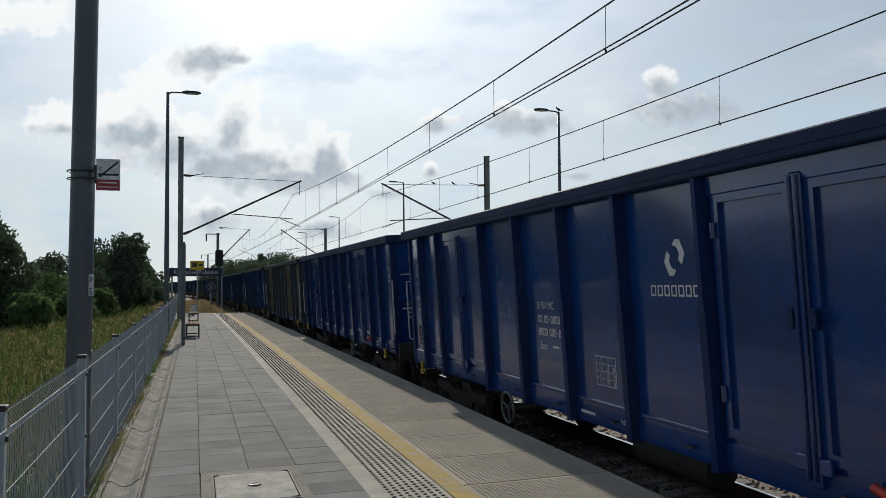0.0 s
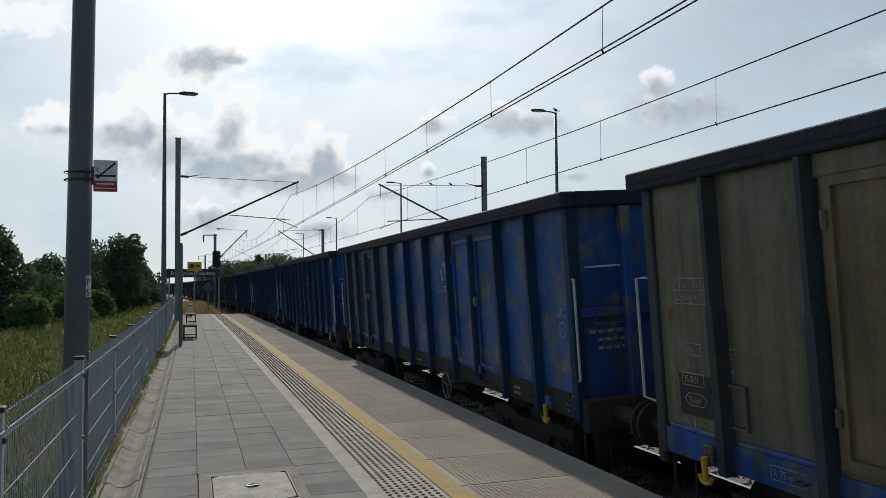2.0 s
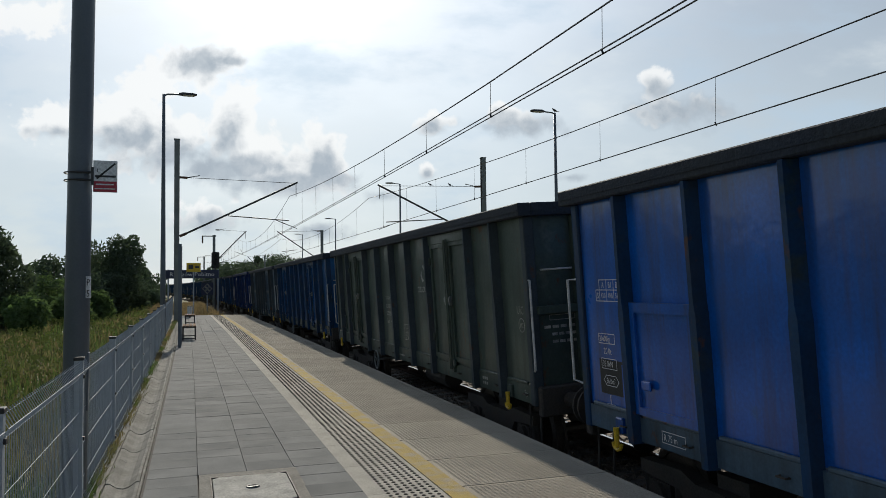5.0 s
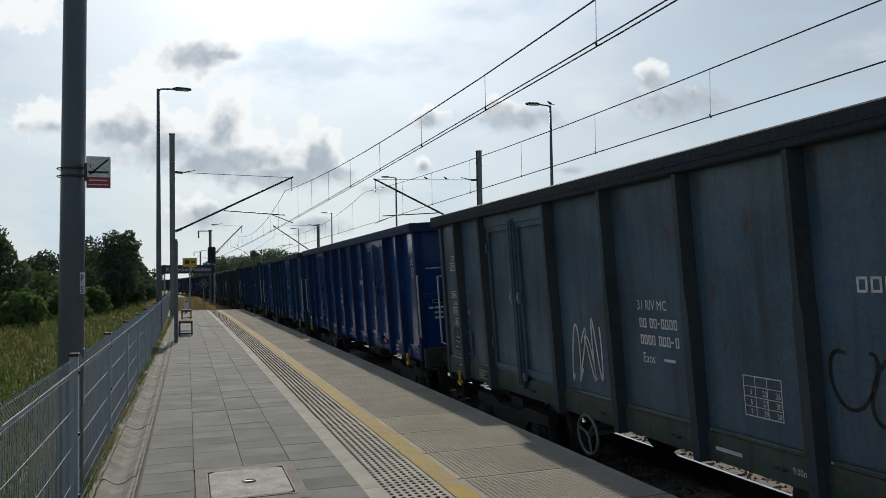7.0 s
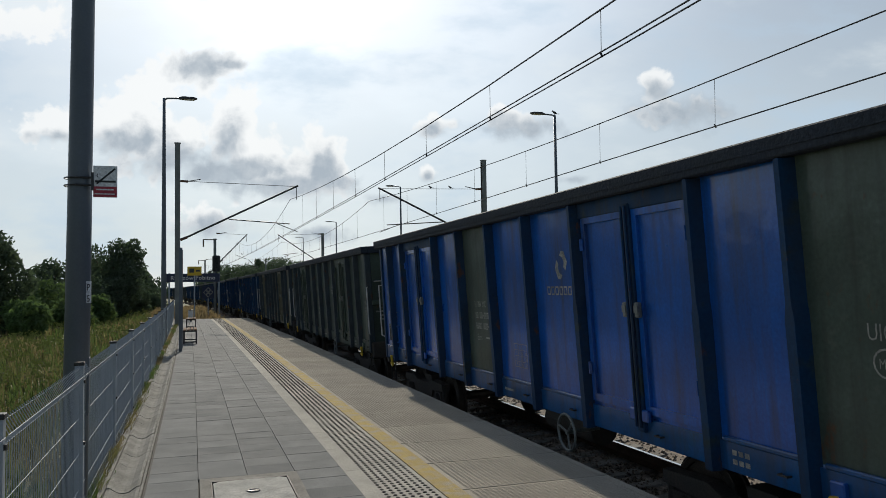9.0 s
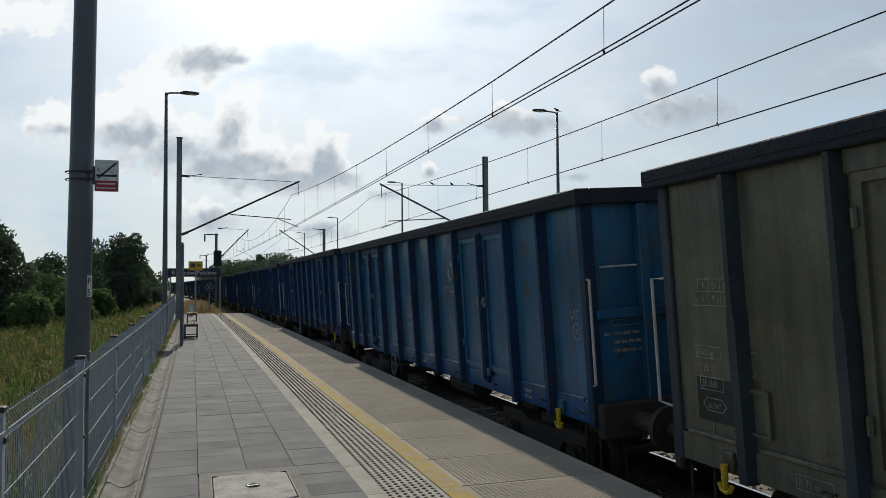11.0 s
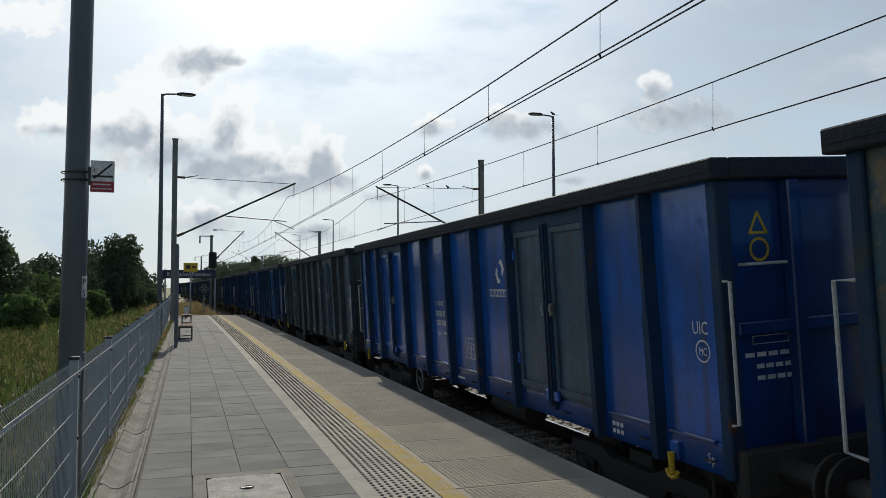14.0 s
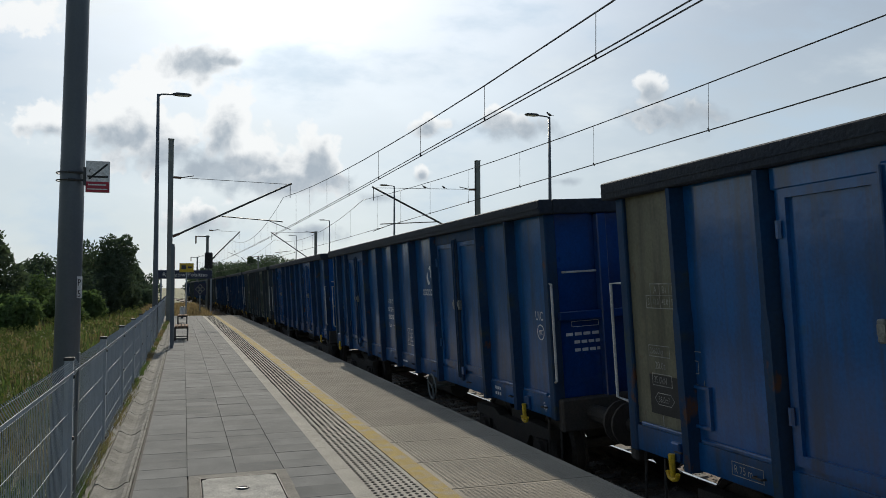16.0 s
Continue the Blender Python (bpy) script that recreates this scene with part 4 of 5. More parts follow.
def tree(at, height, width, seed, label, leaf=None, count=4200, low=0.22, lumps=11, size=.13):
    rng = random.Random(seed)
    t = thing("tree" if low > .12 else "bush", label, "tree" if low > .12 else "bush", "trees and bushes by the line", at)
    h, w = height, width / 2
    top = Vector((rng.gauss(0, .05) * h, rng.gauss(0, .05) * h, h * .85))
    part("trunk", tube(bmesh.new(), [(0, 0, -.3), top * .3 + Vector((.02 * h, 0, 0)), top * .65, top], .028 * h, 8, .008 * h), BARK, t)
    blobs = []
    for i in range(lumps):
        f = (i + .5) / lumps
        z = h * (low + (0.93 - low) * f)
        spread = w * (math.sin(math.pi * (0.18 + 0.75 * f)) ** .8) * .72
        a = rng.uniform(0, math.tau)
        r = w * rng.uniform(.34, .55) * (1.1 - .45 * f)
        k = rng.uniform(.35, 1.0)
        blobs.append((spread * k * math.cos(a), spread * k * math.sin(a), min(z, h - r * .8), r, rng.uniform(.8, 1.1)))
    for b in blobs[::2]:
        z0 = b[2] * .55
        part("limb", tube(bmesh.new(), [(top.x * z0 / h, top.y * z0 / h, z0), (b[0] * .5, b[1] * .5, (z0 + b[2]) / 2), (b[0], b[1], b[2])], .010 * h, 5, .003 * h), BARK, t)
    vs, fs = leaf_cloud(rng, blobs, count, size)
    me = bpy.data.meshes.new("crown")
    me.from_pydata(vs, [], fs)
    me.materials.append(leaf or LEAF)
    c = new("crown", me)
    c.parent = t
    return t


build_meadow()
DARK = "dense dark green deciduous tree at the edge of the meadow"
tree(pose(-17.5, 42, 0), 4.5, 6.5, 21, DARK, count=5200, low=.15)
tree(pose(-13.2, 43, 0), 4.6, 5.5, 22, DARK, count=5200, low=.15)
tree(pose(-9.6, 41, 0), 5.6, 4.4, 23, "slender tree with thin upright shoots over dark foliage", count=5600, low=.14, lumps=13)
tree(pose(-8.4, 38, 0), 4.2, 3.4, 24, DARK, count=4200, low=.13)
tree(pose(-22.5, 45, 0), 4.1, 7.0, 25, DARK, count=5000, low=.15)
tree(pose(-5.6, 60, 0), 5.4, 5.0, 26, "rounded dark tree standing alone above bushes", count=6000, low=.2)
tree(pose(-4.6, 61, 0), 5.9, 3.4, 27, "narrow dark tree with a ragged top", count=4200, low=.2)
tree(pose(-7.2, 62, 0), 4.6, 4.0, 28, DARK, count=4200, low=.15)
for i, (x, y, h, w) in enumerate(((-6.6, 54, 2.7, 4.2), (-8.8, 50, 2.4, 4.0), (-5.2, 57, 2.6, 3.4), (-11.5, 47, 2.6, 4.5), (-7.7, 40, 1.5, 2.6), (-6.8, 36, 1.3, 2.4), (-4.0, 74, 2.2, 3.5), (-3.4, 70, 1.6, 2.4), (-5.0, 47, 1.5, 2.2), (-5.9, 44, 1.3, 2.6), (-10.5, 39, 1.7, 3.2), (-13, 37, 1.5, 3.4), (-4.2, 63, 2.0, 2.6))):
    tree(pose(x, y, 0), h, w, 40 + i, "leafy roadside bush with paler green shoots", LEAF_LIGHT if i in (1, 4, 5, 8, 9, 11) else LEAF, 3600, .04, 9, .11)
for i, (x, y, h, w) in enumerate(((-8.0, 88, 5.0, 8), (-14, 92, 5.6, 9), (-6.4, 96, 4.2, 6.5), (-7.0, 112, 4.6, 7), (-22, 80, 6.0, 9), (-7.4, 128, 5.0, 6.5), (-30, 75, 6.5, 10), (-38, 70, 6.5, 11), (-9.4, 150, 6, 9))):
    tree(pose(x, y, -.2), h, w, 60 + i, "far hedge tree in a dark line of woods", LEAF, 3600, .05, 10, .24)
for i, (x, y, h, w) in enumerate(((14.5, 150, 9.0, 11), (19, 148, 8.2, 11), (23.5, 152, 7.6, 10), (9.0, 165, 8.0, 9), (28, 150, 6.0, 9), (5.0, 178, 7.5, 9), (13.5, 175, 10.0, 5), (16.5, 160, 8.0, 10), (21.5, 165, 8.5, 12), (26, 170, 8, 12), (11.5, 155, 7.5, 9), (33, 165, 6.5, 12), (8, 190, 8.5, 11), (11, 142, 6.6, 8), (15, 140, 6.2, 8), (19, 141, 6.4, 8), (23, 139, 5.8, 8), (27, 140, 5.2, 8))):
    tree(pose(x, y, -.9), h * .97, w * 1.3, 80 + i, "far dark tree standing behind the railway", LEAF, 5600, .08, 13, .27)
tree(pose(23.0, 112, -.9), 6.4, 4.0, 95, "lone tree beyond the second track", LEAF, 2600, .2, 9, .16)

# ---- the freight train ----
# wagon space: x across (negative: platform side), y along (positive: rear), z up from the rail
PX = -1.27                       # plane of the side plates
RIBS = {"doors": (-5.4, -4.4, -2.42, -1.2, 0.0, 1.2, 2.42, 4.4, 5.4), "doors_close": (-5.25, -4.13, -2.15, -1.07, 0.0, 1.07, 2.15, 4.13, 5.25), "plain": (-5.35, -4.28, -3.21, -2.14, -1.07, 0.0, 1.07, 2.14, 3.21, 4.28, 5.35)}
HALF = pose(0, 0, 0, 0, 0, 180)  # turns a part over to the other side


def pair(name, me, parent, label="", both=True):
    a = new(name, me)
    a.parent = parent
    tagged(a, label)
    if both:
        b = new(name, me)
        b.parent, b.matrix_basis = parent, HALF
        tagged(b, label)
    return a


def rib_mesh():
    bm = bmesh.new()
    rows = []
    for z, x, a, b in ((3.27, -1.39, .024, .045), (2.30, -1.385, .026, .05), (2.20, -1.385, .043, .062), (0.98, -1.37, .043, .062)):
        rows.append([(PX, -b, z), (x, -a, z), (x, a, z), (PX, b, z)])
    loft(bm, rows)
    return done("rib", bm, NAVY)


def build_wagon(kind):
    w = thing("freight_wagon", "", "freight wagon", "wagons of the freight train")
    ribs = RIBS[kind]
    rib = rib_mesh()
    for y in ribs:
        for s in (1, -1):
            o = new("rib", rib)
            o.parent = w
            o.matrix_basis = pose(0, y, 0) if s == 1 else HALF @ pose(0, y, 0)
    edges = (-6.24,) + ribs + (6.24,)
    for y0, y1 in zip(edges, edges[1:]):
        if kind != "plain" and abs(y1 - y0) > 1.6:
            # two-leaf side door
            mid = (y0 + y1) / 2
            pair("door_header", done("door_header", block(PX - .045, PX + .03, y0 + .05, y1 - .05, 3.12, 3.28, .01), NAVY), w)
            pair("door_post", done("door_post", block(PX - .065, PX + .03, mid - .055, mid + .055, 1.1, 3.18, .012), NAVY), w)
            for a, b, side in ((y0 + .10, mid - .06, 1), (mid + .06, y1 - .10, -1)):
                bm = block(PX - .004, PX + .02, a - .05, b + .05, 1.20, 3.2)
                fr = .075
                for q in ((a, b, 3.06, 3.14), (a, b, 1.27, 1.345), (a, a + fr, 1.345, 3.06), (b - fr, b, 1.345, 3.06)):
                    slab(bm, PX - .036, PX - .0045, q[0], q[1], q[2], q[3])
                leaf = pair("door_leaf", done("door_leaf", bm, NAVY), w, both=False)
                far = new("door_leaf", leaf.data)
                far.parent, far.matrix_basis = w, HALF
                hy = b - .04 if side == 1 else a + .04
                bm = block(PX - .085, PX - .037, hy - .03, hy + .03, 2.14, 2.28, .01)
                slab(bm, PX - .10, PX - .086, hy - .045, hy + .012, 2.19, 2.25)
                hd = done("door_handle", bm, MAST)
                for o_ in (leaf, far):
                    q = new("door_handle", hd)
                    q.parent = o_
                oy = a + .02 if side == 1 else b - .02
                for z in (1.6, 2.85):
                    part("hinge", tube(bmesh.new(), [(PX - .05, oy, z - .06), (PX - .05, oy, z + .06)], .022, 6), UNDER, leaf)
                part("latch", block(PX - .08, PX - .037, hy - .05, hy + .05, 1.20, 1.31, .01), UNDER, leaf)
            bm = bmesh.new()
            tube(bm, [(PX - .085, mid - .03, 1.15), (PX - .085, mid - .03, 3.16)], .014, 6)
            tube(bm, [(PX - .085, mid + .03, 1.15), (PX - .085, mid + .03, 3.16)], .014, 6)
            pair("locking_rod", done("locking_rod", bm, NAVY), w)
        else:
            pair("side_panel", done("side_panel", block(PX, PX + .012, y0, y1, 1.24, 3.28), NAVY), w)
            pair("ledge", done("ledge", block(PX - .035, PX, y0 + .11, y1 - .11, 1.225, 1.262, .008), NAVY), w)
    if kind == "plain":
        bm = block(PX - .03, PX - .002, 4.40, 5.25, 1.28, 2.26)
        for q in ((4.36, 5.29, 2.19, 2.28), (4.36, 5.29, 1.26, 1.33), (4.36, 4.43, 1.33, 2.19), (5.22, 5.29, 1.33, 2.19)):
            slab(bm, PX - .06, PX - .0305, *q)
        fl = pair("flap_door", done("flap_door", bm, NAVY), w)
        part("latch", block(PX - .085, PX - .061, 5.0, 5.14, 1.5, 1.58, .008), DARKSTEEL, fl)
    # label holder at the rear end
    bm = bmesh.new()
    for q in ((5.16, 5.54, 1.655, 1.68), (5.16, 5.54, 1.34, 1.365), (5.16, 5.18, 1.365, 1.655), (5.52, 5.54, 1.365, 1.655)):
        slab(bm, PX - .03, PX - .001, *q)
    slab(bm, PX - .006, PX - .001, 5.181, 5.519, 1.366, 1.654)
    pair("label_holder", done("label_holder", bm, NAVY), w)
    # sole plate under the panels, in lengths between the ribs
    pair("sole_plate", done("sole_plate", block(PX - .022, PX + .05, -6.24, 6.24, 1.0, 1.222), NAVY), w)
    hook = done("rope_hook", tube(bmesh.new(), [(PX - .023, -.045, 1.10), (PX - .06, -.045, 1.10), (PX - .06, .045, 1.10), (PX - .023, .045, 1.10)], .009, 5), UNDER)
    for y in [(a + b) / 2 - .25 for a, b in zip(edges, edges[1:])]:
        o = new("rope_hook", hook)
        o.parent, o.matrix_basis = w, pose(0, y, 0)
    # corner posts, capping, ends, floor
    for sy in (1, -1):
        pair("corner_post", done("corner_post", block(PX - .035, PX + .10, sy * 6.27 - .06, sy * 6.27 + .06, .98, 3.28, .012), NAVY), w)
    bm = bmesh.new()
    for q in ((-1.40, -1.23, -6.42, 6.42), (1.23, 1.40, -6.42, 6.42), (-1.229, 1.229, -6.42, -6.26), (-1.229, 1.229, 6.26, 6.42)):
        slab(bm, *q, 3.275, 3.435, .012)
    for s in (-1.408, 1.40):
        slab(bm, s, s + .008, -6.40, 6.40, 3.335, 3.352)
    part("capping_rail", bm, CAPPING, w, "dark steel box capping round the top")
    for sy in (1, -1):
        bm = block(-1.21, 1.21, sy * 6.28 - .015, sy * 6.28 + .015, 1.05, 3.28)
        end = part("end_wall", bm, NAVY, w)
        for x in (-.62, .62):
            part("end_stanchion", block(x - .06, x + .06, sy * 6.35 - .055, sy * 6.35 + .055, 1.0, 3.27, .012), NAVY, end)
        part("end_beam", block(-1.2, 1.2, sy * 6.34 - .04, sy * 6.34 + .04, 2.08, 2.18, .01), NAVY, end)
        part("end_grab_rail", tube(bmesh.new(), [(-1.1, sy * 6.30, 2.62), (-1.1, sy * 6.38, 2.62), (-.72, sy * 6.38, 2.62), (-.72, sy * 6.30, 2.62)], .013, 6), RAILWHITE, end)
        part("headstock", block(-1.26, 1.26, sy * 6.36 - .06, sy * 6.36 + .06, .86, 1.22, .02), UNDER, w)
        for sx in (-1, 1):
            bm = bmesh.new()
            tube(bm, [(sx * .875, sy * 6.42, 1.04), (sx * .875, sy * 6.80, 1.04)], .095, 12)
            tube(bm, [(sx * .875, sy * 6.80, 1.04), (sx * .875, sy * 6.985, 1.04)], .075, 12)
            tube(bm, [(sx * .875, sy * 6.985, 1.04), (sx * .875, sy * 7.015, 1.04)], .225, 16)
            part("buffer", bm, UNDER, w)
            hr = bmesh.new()
            x = sx * 1.33
            tube(hr, [(x - sx * .06, sy * 6.30, 2.50), (x, sy * 6.46, 2.50), (x, sy * 6.46, 1.44), (x - sx * .06, sy * 6.30, 1.40)], .0145, 7)
            part("corner_handrail", hr, RAILWHITE, w, "bent pale steel grab rail")
            st = bmesh.new()
            tube(st, [(sx * 1.20, sy * 6.25, .95), (sx * 1.22, sy * 6.25, .52), (sx * 1.22, sy * 5.95, .52), (sx * 1.20, sy * 5.95, .95)], .013, 6)
            part("footstep", st, UNDER, w)
            hk = bmesh.new()
            X = sx * 1.33
            slab(hk, min(X, X - sx * .06), max(X, X - sx * .06), sy * 5.62 - .06, sy * 5.62 + .06, 1.02, 1.17, .01)
            box_ = part("hook_bracket", hk, NAVY, w)
            hk = bmesh.new()
            X = sx * 1.36
            tube(hk, [(X, sy * 5.62, 1.08), (X, sy * 5.62, .90)], .030, 8, .022)
            tube(hk, [(X, sy * 5.62 - .075, .93), (X, sy * 5.62 - .05, .885), (X, sy * 5.62, .87), (X, sy * 5.62 + .05, .885), (X, sy * 5.62 + .075, .93)], .020, 6)
            part("tow_hook", hk, HOOKYELLOW, box_, "yellow painted tow hook")
        bm = bmesh.new()
        tube(bm, [(0, sy * 6.42, 1.04), (0, sy * 6.75, 1.04)], .05, 8)
        tube(bm, [(0, sy * 6.72, 1.02), (0, sy * 6.80, .86), (0, sy * 6.95, .84)], .03, 8)
        part("screw_coupling", bm, UNDER, w)
        bm = bmesh.new()
        tube(bm, [(-.35, sy * 6.42, .92), (-.37, sy * 6.66, .74), (-.28, sy * 6.86, .60), (-.10, sy * 6.98, .66)], .028, 7)
        part("brake_hose", bm, CAP, w)
    part("floor", block(-1.25, 1.25, -6.26, 6.26, 1.14, 1.20), UNDER, w)
    part("centre_sill", block(-.22, .22, -6.3, 6.3, .78, 1.14), UNDER, w)
    bm = bmesh.new()
    for y in (-2.2, -1.1, 0, 1.1, 2.2):
        slab(bm, -1.2, 1.2, y - .05, y + .05, .95, 1.14)
    part("cross_members", bm, UNDER, w)
    part("air_tank", tube(bmesh.new(), [(-.75, -1.7, .74), (-.75, -.5, .74)], .17, 12), UNDER, w)
    part("brake_cylinder", tube(bmesh.new(), [(.6, .3, .76), (.6, 1.1, .76)], .15, 12), UNDER, w)
    part("brake_rigging", tube(bmesh.new(), [(-.3, -3.2, .60), (-.3, 3.2, .60)], .025, 6), UNDER, w)
    # brake hand wheel on the platform side
    bm = bmesh.new()
    ring(bm, (-1.30, 0, 0), "x", .20, .016, 22, 6)
    for t in (0.3, 0.3 + math.tau / 3, 0.3 + 2 * math.tau / 3):
        tube(bm, [(-1.29, 0, 0), (-1.30, .2 * math.cos(t), .2 * math.sin(t))], .013, 5)
    tube(bm, [(-1.31, 0, 0), (-.9, 0, 0)], .025, 8)
    hw = part("brake_handwheel", bm, MAST, w, "spoked steel hand brake wheel")
    hw.matrix_basis = pose(0, 1.9, .82)
    # bogies
    ws = bmesh.new()
    tube(ws, [(-1.0, 0, 0), (1.0, 0, 0)], .075, 10)
    for sx in (-1, 1):
        a = .7
        tube(ws, [(sx * .685, 0, 0), (sx * .72, 0, 0)], .485, 28)
        tube(ws, [(sx * .72, 0, 0), (sx * .815, 0, 0)], .458, 28)
        ring(ws, (sx * .815, 0, 0), "x", .40, .04, 28, 5)
        tube(ws, [(sx * .815, 0, 0), (sx * .87, 0, 0)], .12, 12)
    ws_me = done("wheelset", ws, WHEEL)
    for sy in (1, -1):
        bg = new("bogie")
        bg.parent, bg.matrix_basis = w, pose(0, sy * 4.5, 0)
        for sx in (-1, 1):
            bm = bmesh.new()
            x0, x1 = sorted((sx * .93, sx * 1.07))
            loft(bm, [[(x, y, z) for y, z in ((-1.2, .62), (-1.2, .74), (-.55, .76), (-.35, .68), (.35, .68), (.55, .76), (1.2, .74), (1.2, .62), (.6, .58), (.4, .34), (-.4, .34), (-.6, .58))] for x in (x0, x1)])
            for y in (-.9, .9):
                slab(bm, x0, x1, y - .17, y + .17, .33, .58)
                for q in (-.24, .24):
                    tube(bm, [((x0 + x1) / 2, y + q, .40), ((x0 + x1) / 2, y + q, .63)], .06, 8)
                tube(bm, [(sx * 1.07, y, .46), (sx * 1.12, y, .46)], .12, 10)
            part("side_frame", bm, UNDER, bg)
        part("bolster", block(-.95, .95, -.2, .2, .52, .80), UNDER, bg)
        for y in (-.9, .9):
            o = new("wheelset", ws_me)
            o.parent, o.matrix_basis = bg, pose(0, y, .46)
    return w


# painted marks on the platform side
def side(a, b, lift=.0045):
    return (PX - lift, -a, b)           # a grows towards the front of the train, as one reads


def text_at(bm, body, size, y, z, align="LEFT", sq=0.8, lift=.0045):
    m = Matrix(((0, 0, -1, PX - lift), (-1, 0, 0, y), (0, 1, 0, z), (0, 0, 0, 1)))
    return text(bm, body, size, m, align, sq)


def mark_meshes():
    M = {}
    bm = bmesh.new()                     # wagon class block; its number stays plain bars
    text_at(bm, "31 RIV MC", .125, .84, 2.15)
    for z, starts in ((1.99, (-.82, -.76, -.66, -.60, -.49, -.43, -.37, -.31)), (1.84, (-.82, -.76, -.70, -.64, -.54, -.48, -.42, -.30))):
        for a in starts:
            frame_rect(bm, a + .008, a + .042, z + .007, z + .078, .015, side)
    stroke(bm, [(-.53, 2.03), (-.51, 2.03)], .015, side)
    stroke(bm, [(-.355, 1.88), (-.33, 1.88)], .015, side)
    text_at(bm, "Eaos", .125, .80, 1.68)
    bar(bm, -.48, -.32, 1.71, 1.735, side)
    M["class_lettering"] = bm
    bm = bmesh.new()                     # load distance table
    frame_rect(bm, .50, .88, 1.42, 1.71, .008, side)
    for b in (1.49, 1.56, 1.635):
        stroke(bm, [(.50, b), (.88, b)], .005, side)
    for a in (.62, .74):
        stroke(bm, [(a, 1.42), (a, 1.71)], .006, side)
    for i, row in enumerate((("3", "23", "26"), ("6", "27", "30"), ("9", "39", "58"))):
        for j, v in enumerate(row):
            text_at(bm, v, .06, -.56 - .13 * j, 1.575 - .071 * i, "LEFT", .8)
    M["load_table"] = bm
    bm = bmesh.new()                     # round company emblem drawn as two plain hooks, and its name as bars
    cy, cz = 1.955, 2.66
    for s in (1, -1):
        outer = [(-.04, .10), (0, .14), (.06, .138), (.125, .02), (.08, -.075), (.025, -.12)]
        inner = [(-.035, .092), (.0, .08), (.025, .065), (.052, .012), (.035, -.035), (.018, -.112)]
        for a, b, c_, d_ in zip(outer[:5], outer[1:5], inner[:5], inner[1:5]):
            bm.faces.new([bm.verts.new(side(cy + s * (q[0] + .022), cz + s * (q[1] + .014))) for q in (a, b, d_, c_)])
    M["round_emblem"] = bm
    M["name_bar"] = frame_rect(bmesh.new(), 1.588, 1.650, 2.34, 2.42, .017, side)
    bm = bmesh.new()                     # UIC mark at the front end
    text_at(bm, "UIC", .15, -6.0, 2.70, "CENTER")
    pts = [(6.02 + .085 * math.cos(t), 2.565 + .085 * math.sin(t)) for t in (i * math.tau / 16 for i in range(17))]
    stroke(bm, pts, .013, side)
    text_at(bm, "MC", .09, -6.02, 2.532, "CENTER", .75)
    M["uic_mark"] = bm
    bm = bmesh.new()                     # weights and measures at the rear end
    frame_rect(bm, -5.90, -5.36, 2.69, 2.79, .008, side)
    frame_rect(bm, -5.97, -5.36, 2.58, 2.69, .008, side)
    for a in (-5.90, -5.765, -5.63, -5.495):
        stroke(bm, [(a, 2.58), (a, 2.79)], .007, side)
    for i, (p, q) in enumerate((("A", "43.0"), ("B1", "49.0"), ("B2", "51.0"), ("C", "59.0"))):
        text_at(bm, p, .085, 5.83 - .135 * i, 2.71, "CENTER", .8)
        text_at(bm, q, .075, 5.83 - .135 * i, 2.61, "CENTER", .7)
    text_at(bm, "S", .085, 5.935, 2.605, "CENTER", .8)
    M["load_limit_table"] = bm
    bm = bmesh.new()                     # tare, brake weight and floor area
    frame_rect(bm, -5.98, -5.68, 2.16, 2.255, .007, side)
    text_at(bm, "20600kg", .08, 5.965, 2.18, "LEFT", .72)
    text_at(bm, "20.0t", .09, 5.90, 2.055, "LEFT", .8)
    frame_rect(bm, -5.95, -5.67, 1.91, 2.01, .007, side)
    text_at(bm, "35.0kN", .085, 5.93, 1.93, "LEFT", .75)
    stroke(bm, [(-5.93, 1.795), (-5.88, 1.845), (-5.70, 1.845), (-5.65, 1.795), (-5.70, 1.745), (-5.88, 1.745), (-5.93, 1.795)], .007, side)
    text_at(bm, "36.0m²", .08, 5.88, 1.765, "LEFT", .72)
    stroke(bm, [(-5.52, 2.07), (-5.52, 2.17), (-5.30, 2.17), (-5.30, 2.07), (-5.52, 2.07)], .007, side)
    stroke(bm, [(-5.52, 2.17), (-5.46, 2.245), (-5.26, 2.245)], .007, side)
    text_at(bm, "72.0m³", .07, 5.505, 2.095, "LEFT", .72)
    text_at(bm, "12.8m", .075, 5.46, 1.955, "LEFT", .8)
    stroke(bm, [(-5.47, 2.02), (-5.47, 1.88)], .007, side)
    stroke(bm, [(-5.24, 2.02), (-5.24, 1.88)], .007, side)
    stroke(bm, [(-5.47, 1.945), (-5.24, 1.945)], .006, side)
    text_at(bm, "14.04m", .065, 5.45, 1.79, "LEFT", .8)
    M["weight_markings"] = bm
    bm = bmesh.new()                     # coupling and label fields
    stroke(bm, [(-5.90, 1.56), (-5.75, 1.56)], .010, side)
    stroke(bm, [(-5.825, 1.56), (-5.825, 1.65)], .010, side)
    for i in range(3):
        frame_rect(bm, -5.94 + .117 * i, -5.823 + .117 * i, 1.41, 1.50, .008, side)
    M["field_markings"] = bm
    bm = bmesh.new()                     # marks on the sole plate
    low = lambda a, b: side(a, b, .0265)
    frame_rect(bm, -4.95, -4.62, 1.06, 1.16, .007, low)
    text_at(bm, "R 75 m", .085, 4.93, 1.08, "LEFT", .8, .0265)
    M["curve_radius_mark"] = bm
    bm = bmesh.new()
    text_at(bm, "Sp", .12, -6.02, 1.07, "LEFT", .8, .0265)
    M["brake_mark"] = bm
